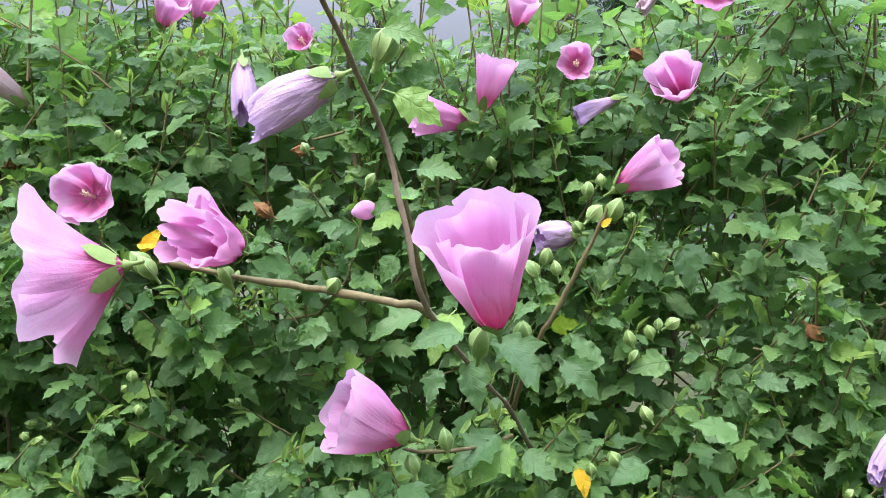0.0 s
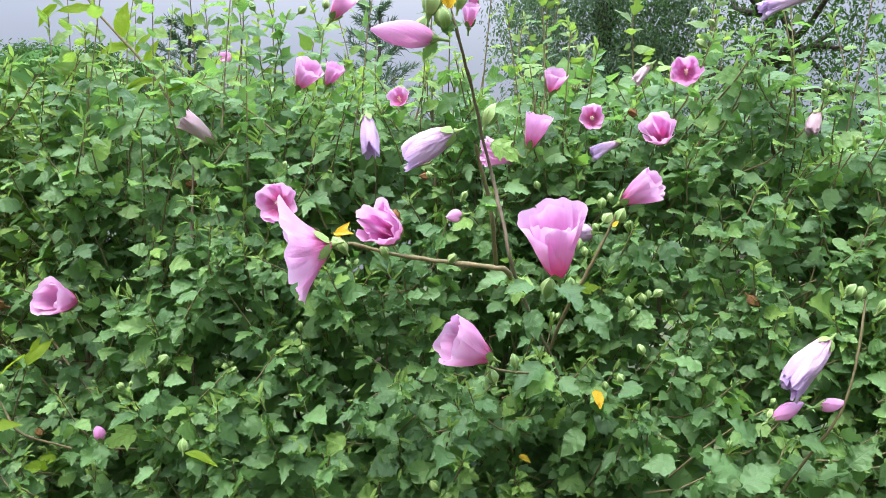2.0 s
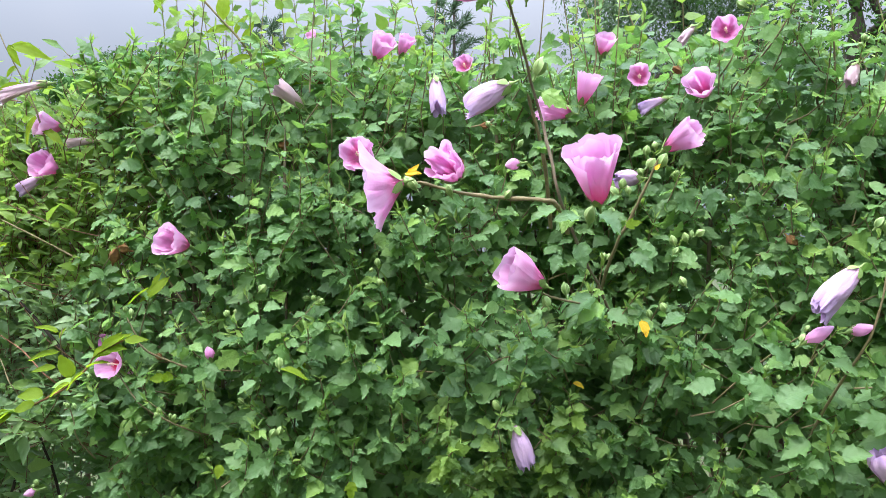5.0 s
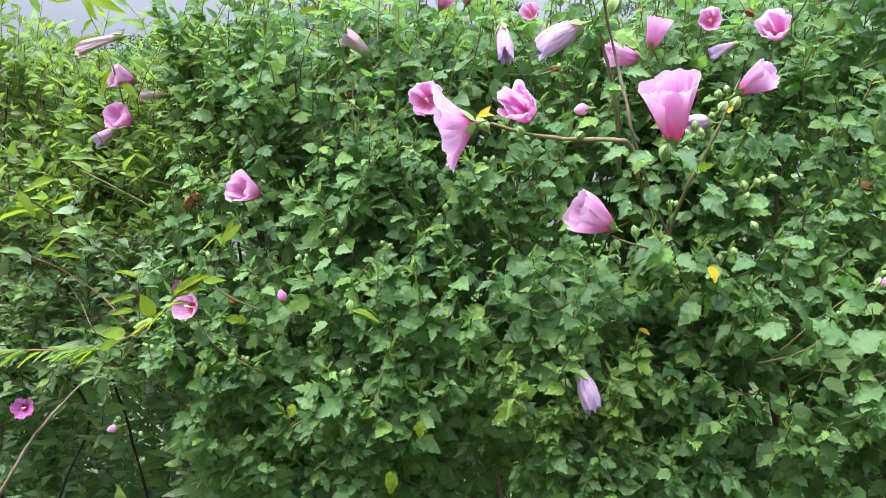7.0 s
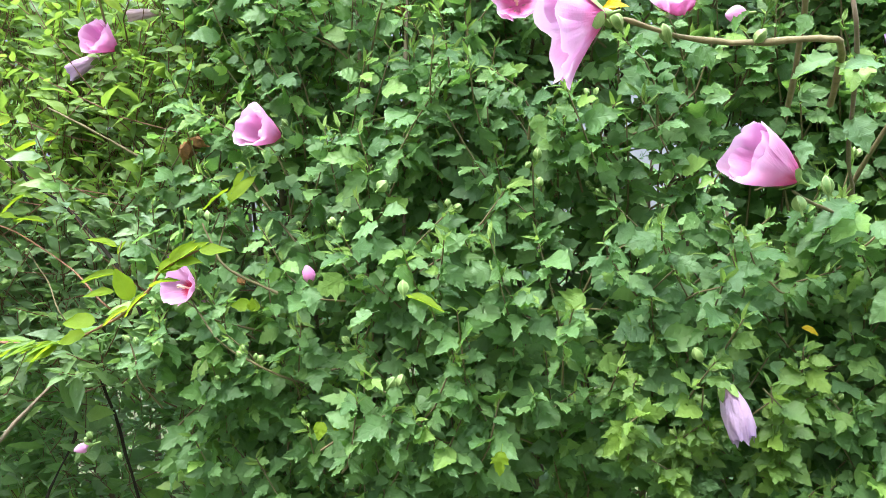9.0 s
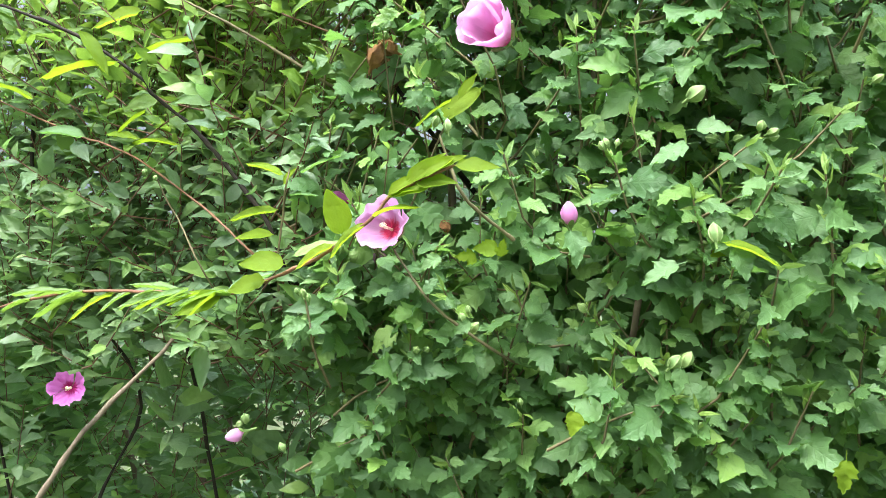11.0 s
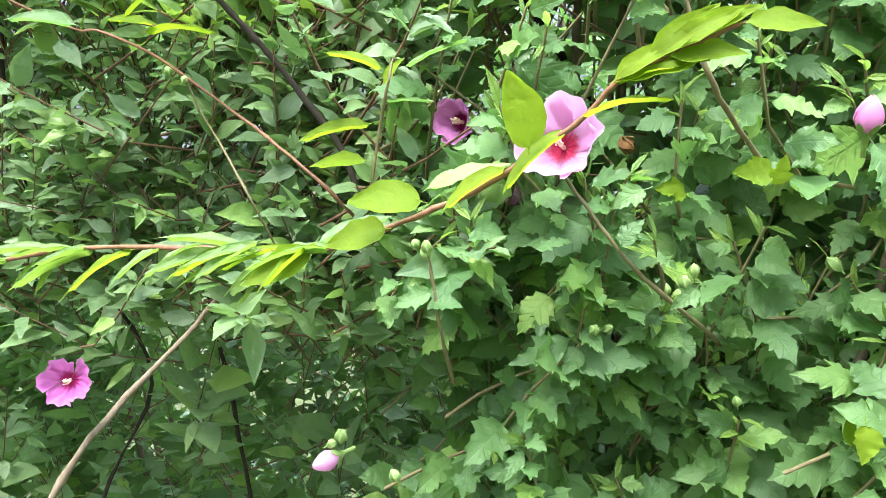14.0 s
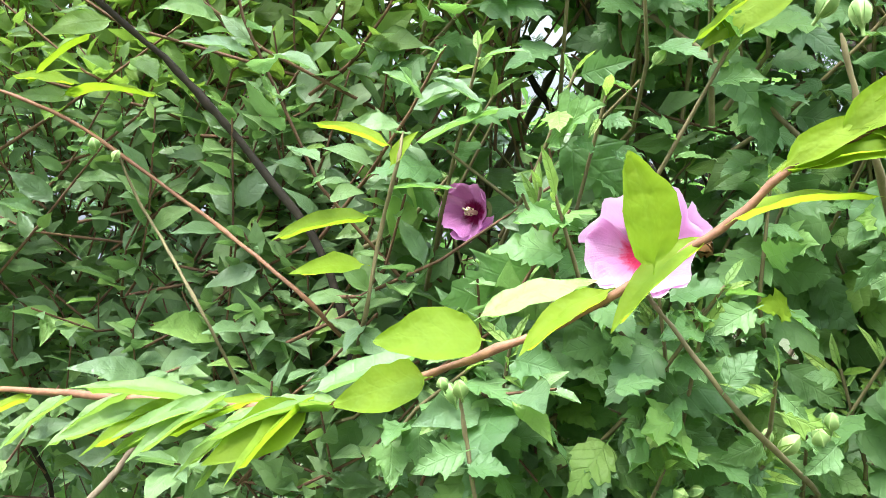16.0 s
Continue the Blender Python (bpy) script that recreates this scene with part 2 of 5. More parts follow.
def bud_green():
    """Green sepals with pale seams."""
    m, t, bsdf, out = nodes_of("bud_green")
    sep = t.nodes.new("ShaderNodeSeparateXYZ")
    t.links.new(t.nodes.new("ShaderNodeTexCoord").outputs["UV"], sep.inputs[0])
    seam = math_node(t, "POWER", math_node(t, "ABSOLUTE", sep.outputs[0]), 3.0)
    body = ramp_node(t, [(0.3, (0.11, 0.21, 0.05)), (0.7, (0.22, 0.33, 0.10))])
    t.links.new(math_node(t, "ADD", math_node(t, "MULTIPLY", noise_node(t, 260.0), 0.5), math_node(t, "MULTIPLY", chance(t), 0.5)), body.inputs["Fac"])
    t.links.new(mix_rgb(t, math_node(t, "MULTIPLY", seam, 0.7), body.outputs[0], (0.36, 0.45, 0.18)), bsdf.inputs["Base Color"])
    bsdf.inputs["Roughness"].default_value = 0.6
    return m


BUD_GREEN = bud_green()
BROWN = rough_stuff("dried_bud", (0.10, 0.05, 0.025), (0.32, 0.16, 0.05), 200, 0.85, 0.001)
BARK = rough_stuff("grey_brown_bark", (0.10, 0.075, 0.05), (0.27, 0.22, 0.15), 160, 0.85, 0.0012, (1, 1, 0.35))
TWIG = rough_stuff("twig_bark", (0.10, 0.085, 0.04), (0.24, 0.20, 0.10), 180, 0.75, 0.0008, (1, 1, 0.4))
TWIG_RED = rough_stuff("reddish_twig", (0.12, 0.055, 0.035), (0.28, 0.14, 0.07), 220, 0.6, 0.0006)
TWIG_BROWN = rough_stuff("brown_twig", (0.08, 0.045, 0.03), (0.24, 0.13, 0.075), 200, 0.8, 0.0006)
TWIG_DARK = rough_stuff("dark_twig", (0.012, 0.010, 0.008), (0.045, 0.035, 0.024), 160, 0.85, 0.0008)
TREE_BARK = rough_stuff("tree_bark", (0.02, 0.016, 0.013), (0.07, 0.055, 0.045), 14, 0.9, 0.02, (1, 1, 0.3))
SOIL = rough_stuff("soil_and_grass", (0.035, 0.03, 0.018), (0.07, 0.10, 0.03), 9, 0.95, 0.03)


# ---------------- mesh helpers ----------------
def part(name, data, material, parent, label=""):
    """A mesh object, from a mesh or a bmesh, as a part of a thing."""
    if not isinstance(data, bpy.types.Mesh):
        me = bpy.data.meshes.new(name)
        data.to_mesh(me)
        data.free()
        data = me
    if material is not None and not data.materials:
        data.materials.append(material)
    ob = new(name, data)
    ob.parent = parent
    if label:
        ob["label"] = label
    return ob


class Pile:
    """Collects many small pieces into one mesh."""

    def __init__(self):
        self.v, self.f, self.uv, self.n = [], [], [], 0

    def add(self, verts, faces, uvs):
        self.v.append(verts)
        self.f.append(faces + self.n)
        self.uv.append(uvs[faces.ravel()])
        self.n += len(verts)

    def mesh(self, name, smooth=True):
        me = bpy.data.meshes.new(name)
        if not self.v:
            return me
        v, f = np.concatenate(self.v), np.concatenate(self.f)
        k = f.shape[1]
        me.vertices.add(len(v))
        me.vertices.foreach_set("co", v.astype(np.float32).ravel())
        me.loops.add(f.size)
        me.loops.foreach_set("vertex_index", f.astype(np.int32).ravel())
        me.polygons.add(len(f))
        me.polygons.foreach_set("loop_start", (np.arange(len(f)) * k).astype(np.int32))
        layer = me.uv_layers.new(name="UVMap")
        layer.data.foreach_set("uv", np.concatenate(self.uv).astype(np.float32).ravel())
        me.update(calc_edges=True)
        me.polygons.foreach_set("use_smooth", np.full(len(f), smooth))
        me.validate()
        return me


def leaf_shape(half, cup, droop, wave, seed):
    """Blade along +y, 1 long, facing +z: quads between the midrib and a toothed outline.

    Rows give the rim's x and y and, for lobed blades, the y on the midrib that it hangs on."""
    rng = np.random.default_rng(seed)
    half = np.array(half)
    n = len(half)
    half[2:-1, :2] *= 1 + rng.normal(0, 0.05, (n - 3, 2)) * (1, 0.25)
    y_mid = half[:, 2] if half.shape[1] > 2 else half[:, 1] * 0.97
    z_mid = -droop * y_mid**2
    rim_z = lambda x, k: -droop * half[:, 1] ** 2 + cup * np.abs(x) + wave * np.sin(np.arange(n) * 2.3 + k) + rng.normal(0, wave * 0.4, n)
    mid = np.c_[np.zeros(n), y_mid, z_mid]
    left, right = half[:, 0] * (1 + rng.normal(0, 0.06, n)), half[:, 0] * (1 + rng.normal(0, 0.06, n))
    L, R = np.c_[-left, half[:, 1], rim_z(left, 0.3)], np.c_[right, half[:, 1], rim_z(right, 1.7)]
    v = np.concatenate([mid, L, R])
    i = np.arange(n - 1)
    f = np.concatenate([np.c_[i, i + 1, n + i + 1, n + i], np.c_[i + 1, i, 2 * n + i, 2 * n + i + 1]])
    return v, f, np.c_[v[:, 0] + 0.5, v[:, 1]]


LOBED = [(0.011, -0.3, -0.3), (0.013, 0.0, 0.0), (0.125, 0.01, 0.03), (0.233, 0.122, 0.1), (0.259, 0.194, 0.16), (0.35, 0.296, 0.23), (0.333, 0.364, 0.3), (0.411, 0.514, 0.37), (0.281, 0.498, 0.45), (0.205, 0.538, 0.52), (0.257, 0.646, 0.6), (0.184, 0.694, 0.68), (0.182, 0.796, 0.76), (0.097, 0.854, 0.86), (0.061, 0.93, 0.93), (0.003, 1.0, 1.0)]
BROAD = [(0.011, -0.28, -0.28), (0.013, 0.0, 0.0), (0.153, 0.0, 0.03), (0.279, 0.096, 0.09), (0.299, 0.174, 0.15), (0.381, 0.286, 0.22), (0.352, 0.348, 0.3), (0.387, 0.472, 0.38), (0.314, 0.498, 0.46), (0.303, 0.596, 0.53), (0.231, 0.628, 0.61), (0.219, 0.726, 0.69), (0.143, 0.774, 0.77), (0.117, 0.866, 0.86), (0.05, 0.924, 0.93), (0.003, 1.0, 1.0)]
SLIM = [(0.011, -0.28, -0.28), (0.013, 0.0, 0.0), (0.074, 0.04, 0.03), (0.158, 0.156, 0.1), (0.193, 0.244, 0.17), (0.279, 0.372, 0.25), (0.244, 0.418, 0.32), (0.312, 0.548, 0.4), (0.192, 0.528, 0.48), (0.141, 0.578, 0.55), (0.182, 0.676, 0.63), (0.125, 0.724, 0.7), (0.117, 0.816, 0.79), (0.06, 0.874, 0.88), (0.037, 0.94, 0.94), (0.003, 1.0, 1.0)]
OVATE = [(0.010, -0.12), (0.012, 0.0), (0.12, 0.08), (0.20, 0.22), (0.235, 0.38), (0.215, 0.54), (0.15, 0.70), (0.065, 0.86), (0.003, 1.0)]
LANCE = [(0.008, -0.08), (0.010, 0.0), (0.09, 0.08), (0.155, 0.25), (0.17, 0.42), (0.15, 0.60), (0.10, 0.78), (0.045, 0.90), (0.002, 1.0)]
WILLOW = [(0.008, -0.08), (0.010, 0.0), (0.06, 0.08), (0.10, 0.25), (0.115, 0.42), (0.10, 0.60), (0.07, 0.78), (0.03, 0.90), (0.002, 1.0)]
ROUND = [(0.010, -0.1), (0.014, 0.0), (0.15, 0.05), (0.26, 0.20), (0.30, 0.40), (0.27, 0.60), (0.17, 0.80), (0.07, 0.94), (0.003, 1.0)]
SHAPES = {
    "lobed": [leaf_shape(LOBED, 0.16, 0.22, 0.018, 1), leaf_shape(LOBED, -0.12, 0.32, 0.03, 2), leaf_shape(BROAD, 0.22, 0.12, 0.022, 3), leaf_shape(BROAD, -0.05, 0.40, 0.03, 4), leaf_shape(LOBED, 0.34, 0.2, 0.03, 5), leaf_shape(BROAD, 0.1, 0.3, 0.045, 25), leaf_shape(SLIM, 0.25, 0.3, 0.02, 26), leaf_shape(SLIM, -0.1, 0.45, 0.03, 27)],
    "ovate": [leaf_shape(OVATE, 0.30, 0.18, 0.010, 6), leaf_shape(OVATE, 0.16, 0.34, 0.014, 7), leaf_shape(OVATE, 0.45, 0.1, 0.012, 8)],
    "lance": [leaf_shape(LANCE, 0.5, 0.22, 0.008, 9), leaf_shape(LANCE, 0.3, 0.4, 0.01, 10)],
    "plain": [leaf_shape([(0.014, -0.1), (0.27, 0.12), (0.44, 0.48), (0.22, 0.52), (0.22, 0.72), (0.004, 1.0)], 0.2, 0.25, 0.02, 13), leaf_shape([(0.014, -0.1), (0.30, 0.16), (0.34, 0.48), (0.16, 0.78), (0.004, 1.0)], -0.1, 0.3, 0.03, 14)],
    "fleck": [(np.array([(0, 0, 0), (0.24, 0.5, 0.04), (0, 1, -0.1), (-0.24, 0.45, 0.04)]), np.array([[0, 1, 2, 3]]), np.array([(0.5, 0), (0.9, 0.5), (0.5, 1), (0.1, 0.5)])), (np.array([(0, 0, 0), (0.12, 0.5, 0.03), (0, 1, -0.1), (-0.12, 0.45, 0.03)]), np.array([[0, 1, 2, 3]]), np.array([(0.5, 0), (0.9, 0.5), (0.5, 1), (0.1, 0.5)]))],
    "scrap": [leaf_shape([(0.02, 0.0), (0.28, 0.35), (0.20, 0.7), (0.004, 1.0)], 0.2, 0.3, 0.02, 15), leaf_shape([(0.02, 0.0), (0.12, 0.3), (0.10, 0.7), (0.004, 1.0)], 0.3, 0.3, 0.01, 16)],
    "round": [leaf_shape(ROUND, 0.14, 0.16, 0.012, 11), leaf_shape(ROUND, 0.22, 0.3, 0.012, 12)],
}


def fine_shape(half, cup, droop, wave, seed, smooth=0):
    """The same blade with two strips on each side of the midrib, for leaves near the eye."""
    rng = np.random.default_rng(seed)
    half = np.array(half)
    half[2:-1, :2] *= 1 + rng.normal(0, 0.05, (len(half) - 3, 2)) * (1, 0.25)
    if half.shape[1] < 3:
        half = np.c_[half, half[:, 1] * 0.97]
    if smooth:
        half = curve_points(half, smooth)
        half[:, 0] = np.clip(half[:, 0], 0.003, 1)
    n = len(half)
    y_rim, y_mid = half[:, 1], half[:, 2]
    start = rng.uniform(0, 6)
    cols = []
    for side, u in ((-1, 1.0), (-1, 0.5), (0, 0.0), (1, 0.5), (1, 1.0)):
        x = half[:, 0] * u * (1 + rng.normal(0, 0.03, n) * (u == 1.0))
        y = y_mid + (y_rim - y_mid) * u
        rim = wave * (np.sin(np.arange(n) * 1.9 + side * 1.1 + seed) + rng.normal(0, 0.35, n)) * u**2 * (half[:, 0] > 0.05)
        z = -droop * y**2 + cup * (x**1.3) + rim - 0.05 * np.sin(np.pi * u) * (half[:, 0] > 0.05)
        cols.append(np.c_[side * x + 0.03 * np.sin(y * 4 + start), y, z])
    v = np.stack(cols, 1).reshape(-1, 3)
    i, j = np.meshgrid(np.arange(n - 1), np.arange(4), indexing="ij")
    f = np.stack([i * 5 + j, i * 5 + j + 1, (i + 1) * 5 + j + 1, (i + 1) * 5 + j], -1).reshape(-1, 4)
    return v, f, np.c_[v[:, 0] + 0.5, v[:, 1]]


def leaf_frame(at, tip_way, normal, size):
    """Rows for a blade whose base is at a point, running along tip_way, facing normal."""
    y = np.asarray(tip_way, float)
    y /= np.linalg.norm(y)
    z = np.asarray(normal, float) - y * np.dot(normal, y)
    z /= np.linalg.norm(z) + 1e-9
    x = np.cross(y, z)
    return np.c_[x, y, z] * size, np.asarray(at, float)


def put_leaf(pile, kind, variant, turn, at, fine=False):
    shapes = FINE[kind] if fine and kind in FINE else SHAPES[kind]
    v, f, uv = shapes[variant % len(shapes)]
    pile.add(v @ turn.T + at, f, uv)


def curve_points(pts, n):
    """Points along a smooth line (Catmull-Rom) through the given ones."""
    p = np.array(pts, float)
    p = np.concatenate([[2 * p[0] - p[1]], p, [2 * p[-1] - p[-2]]])
    m = len(p) - 3
    out = []
    for u in np.linspace(0, m - 1e-6, n):
        i = int(u)
        t = u - i
        a, b, c, d = p[i : i + 4]
        out.append(0.5 * (2 * b + (c - a) * t + (2 * a - 5 * b + 4 * c - d) * t**2 + (3 * b - a - 3 * c + d) * t**3))
    return np.array(out)


FINE = {
    "lobed": [fine_shape(o, c, d, w, s) for s, (o, c, d, w) in enumerate([(LOBED, 0.25, 0.25, 0.035), (LOBED, -0.25, 0.35, 0.045), (BROAD, 0.35, 0.15, 0.035), (BROAD, -0.2, 0.4, 0.05), (LOBED, 0.5, 0.3, 0.045), (BROAD, 0.15, 0.35, 0.06), (SLIM, 0.35, 0.35, 0.035), (SLIM, -0.25, 0.5, 0.045)])],
    "ovate": [fine_shape(OVATE, c, d, w, 20 + s, 13) for s, (c, d, w) in enumerate([(0.35, 0.25, 0.012), (0.2, 0.45, 0.016), (0.6, 0.15, 0.012), (-0.1, 0.4, 0.02)])],
    "lance": [fine_shape(LANCE, c, d, w, 30 + s, 14) for s, (c, d, w) in enumerate([(0.5, 0.25, 0.010), (0.3, 0.45, 0.014), (-0.2, 0.3, 0.014)])],
    "willow": [fine_shape(WILLOW, c, d, w, 50 + s, 14) for s, (c, d, w) in enumerate([(0.5, 0.35, 0.010), (0.3, 0.5, 0.014), (0.8, 0.2, 0.012)])],
    "round": [fine_shape(ROUND, c, d, w, 40 + s, 16) for s, (c, d, w) in enumerate([(0.2, 0.2, 0.014), (0.3, 0.35, 0.02)])],
}


def tube(pile, pts, radii, sides=6):
    """A tapered tube along points."""
    pts, radii = np.asarray(pts, float), np.broadcast_to(radii, len(pts))
    tang = np.gradient(pts, axis=0)
    tang /= np.linalg.norm(tang, axis=1)[:, None] + 1e-12
    ref = np.array([0.31, 0.87, 0.38]) if abs(tang[0] @ [0.31, 0.87, 0.38]) < 0.9 else np.array([1.0, 0, 0])
    a = np.cross(tang, ref)
    a /= np.linalg.norm(a, axis=1)[:, None] + 1e-12
    b = np.cross(tang, a)
    ang = np.arange(sides) * 2 * np.pi / sides
    ring = a[:, None] * np.cos(ang)[None, :, None] + b[:, None] * np.sin(ang)[None, :, None]
    v = (pts[:, None] + ring * np.asarray(radii)[:, None, None]).reshape(-1, 3)
    i, j = np.meshgrid(np.arange(len(pts) - 1), np.arange(sides), indexing="ij")
    k = (j + 1) % sides
    f = np.stack([i * sides + j, i * sides + k, (i + 1) * sides + k, (i + 1) * sides + j], -1).reshape(-1, 4)
    pile.add(v, f, np.c_[np.tile(np.arange(sides) / sides, len(pts)), np.repeat(np.arange(len(pts)) * 0.2, sides)])


def knobbed(n, r0, r1, seed, amount=0.12):
    rng = np.random.default_rng(seed)
    return np.linspace(r0, r1, n) * (1 + rng.normal(0, amount, n))


def stem_mesh(name, pts, r_tip, r_base, seed, n=22, sides=7):
    pile = Pile()
    c = curve_points(pts, n)
    rng = np.random.default_rng(seed)
    c[1:-1] += rng.normal(0, r_base * 0.12, (n - 2, 3))
    radii = knobbed(n, r_tip, r_base, seed, 0.13)
    radii[0] *= 0.35
    tube(pile, c, radii, sides)
    return pile.mesh(name)


def surface(pile, grid, uv_grid):
    h, w = grid.shape[:2]
    i, j = np.meshgrid(np.arange(h - 1), np.arange(w - 1), indexing="ij")
    f = np.stack([i * w + j, i * w + j + 1, (i + 1) * w + j + 1, (i + 1) * w + j], -1).reshape(-1, 4)
    pile.add(grid.reshape(-1, 3), f, uv_grid.reshape(-1, 2))


def axis_frame(a, b, spin=0.0):
    """A pose at a whose z runs to b."""
    z = (Vector(b) - Vector(a)).normalized()
    q = z.to_track_quat("Z", "Y")
    return Matrix.Translation(a) @ q.to_matrix().to_4x4() @ Matrix.Rotation(spin, 4, "Z")


def world_of(ob):
    return world_of(ob.parent) @ ob.matrix_basis if ob.parent else ob.matrix_basis.copy()


def fix(ob, m=None):
    """Stand a part at a pose given in the world."""
    ob.matrix_basis = world_of(ob.parent).inverted() @ (m if m is not None else Matrix())
    return ob


def base_empty(name, at, label, category, group="", kind=""):
    e = new(name)
    e.empty_display_size = 0.1
    e.matrix_basis = Matrix.Translation(at)
    return tagged(e, label, category, group, kind)


def wander(x, y, z, f, k=0.0):
    return noise.noise(Vector((x * f + k, y * f - k, z * f + 2 * k)))


# ---------------- ground ----------------
def build_ground():
    n = 70
    s = np.sinh(np.linspace(-1, 1, n) * 7.0) / np.sinh(7.0)
    xs, ys = np.meshgrid(s * 900.0, s * 900.0)
    z = np.array([[0.05 * wander(x, y, 0, 0.9) + 0.015 * wander(x, y, 0, 5) if abs(x) < 30 and abs(y) < 30 else 0.0 for x, y in zip(a, b)] for a, b in zip(xs, ys)]) - 0.02
    pile = Pile()
    surface(pile, np.stack([xs, ys, z], -1), np.stack([xs, ys], -1))
    ob = new("ground", pile.mesh("ground"))
    ob.data.materials.append(SOIL)
    tagged(ob, "dark soil with short grass under the hedge", "ground", kind="structure")
    rng = np.random.default_rng(5)
    blades = Pile()
    for _ in range(2600):
        x, y = rng.uniform(-4, 4), rng.uniform(-3, 4)
        turn, at = leaf_frame((x, y, -0.03), (rng.normal(0, 0.4), rng.normal(0, 0.4), 1), (rng.normal(), rng.normal(), 0.1), rng.uniform(0.05, 0.13))
        v, f, uv = SHAPES["lance"][0]
        blades.add((v * (0.3, 1, 0.6)) @ turn.T + at, f[[1, 3, 5, 9, 11, 13]], uv)
    g = new("grass", blades.mesh("grass"))
    g.data.materials.append(GRASS)
    tagged(g, "short green grass on the soil round the hedge", "grass", kind="stuff")


# ---------------- blooms ----------------
BLOOMS = []  # centre and reach of every bloom, which leaves keep clear of

STYLE = {  # profile power, half width, twist, ruffle, pinch at the rim, wrinkles
    "open": (0.85, 1.10, 0.15, 0.14, 0.0, 0.018),
    "face": (0.54, 1.02, 0.2, 0.075, 0.06, 0.02),
    "flat": (0.60, 0.66, 0.12, 0.06, 0.0, 0.03),
    "cup": (0.70, 1.22, 0.3, 0.07, 0.06, 0.02),
    "goblet": (0.60, 1.30, 0.40, 0.085, 0.0, 0.022),
    "furl": (0.50, 1.05, 0.6, 0.16, 0.0, 0.035),
    "furl2": (0.66, 1.25, 0.45, 0.06, 0.12, 0.025),
    "limp": (0.42, 1.30, 0.55, 0.16, 0.55, 0.065),
    "wilt": (0.40, 1.30, 0.55, 0.19, 0.34, 0.042),
}


def petal_mesh(style, length, mouth, which, seed, down=(0, 0, 0)):
    power, half, twist, ruffle, pinch, wrinkle = STYLE[style]
    rng = np.random.default_rng(seed * 17 + which)
    h, w = (17, 21) if mouth > 0.024 else (11, 13)
    s, a = np.meshgrid(np.linspace(0, 1, h), np.linspace(-1, 1, w), indexing="ij")
    reach = 1 - 0.10 * a**4 + 0.03 * np.sin(3 * a + rng.uniform(0, 6)) + 0.016 * np.sin(8 * a + rng.uniform(0, 6)) + 0.010 * np.sin(15 * a + rng.uniform(0, 6))
    q = s * reach
    r0 = 0.0012
    r = r0 + (mouth - r0) * q**power
    r = r * (1 - pinch * np.clip(q - 0.55, 0, 1) ** 1.5 * 3)
    angle = which * 2 * np.pi / 5 + np.maximum(half, 0.72) * a * (0.92 - 0.92 * np.clip(q * 4, 0, 1)) + half * a * np.clip(q * 4, 0, 1) + twist * q + rng.normal(0, 0.08)
    nest = {"cup": 0.26, "goblet": 0.30, "furl": 0.34, "furl2": 0.22, "wilt": 0.12}.get(style, 0.04)
    r = r * (1 + 0.06 * a) * (1 + rng.normal(0, 0.05)) * (1 - nest * (which % 2) * q)
    p = rng.uniform(0, 6, 4)
    lip = np.clip(q - 0.45, 0, 1) / 0.55
    r = r + mouth * ruffle * lip**1.5 * (np.sin(4 * a + p[0]) + 0.6 * np.sin(8 * a + p[1]) + 0.3 * np.sin(14 * a + p[2]))
    flare = {"open": 0.30, "goblet": 0.16, "flat": 0.5, "face": 0.34, "cup": 0.12, "furl2": 0.05}.get(style, -0.05)
    z = length * (q - flare * 0.5 * q**3) * (1 + rng.normal(0, 0.03))
    z = z + mouth * ruffle * 0.5 * lip * (np.sin(6 * a + p[2]) + 0.5 * np.sin(12 * a + p[1])) * (1 - a**4)
    r = r + mouth * wrinkle * np.sin(9 * a + 7 * q + p[3])
    z = z + length * wrinkle * 0.5 * np.sin(11 * a - 5 * q + p[0])
    pile = Pile()
    shape = np.stack([r * np.cos(angle), r * np.sin(angle), z], -1)
    shape = shape + (np.clip(q, 0, 1.1) ** 2.5 * length * (0.13 + 0.10 * np.sin(3 * a + p[1])))[..., None] * np.array(down)  # limp petals sag
    surface(pile, shape, np.stack([a * 0.5 + 0.5, s], -1))
    return pile.mesh("petal")


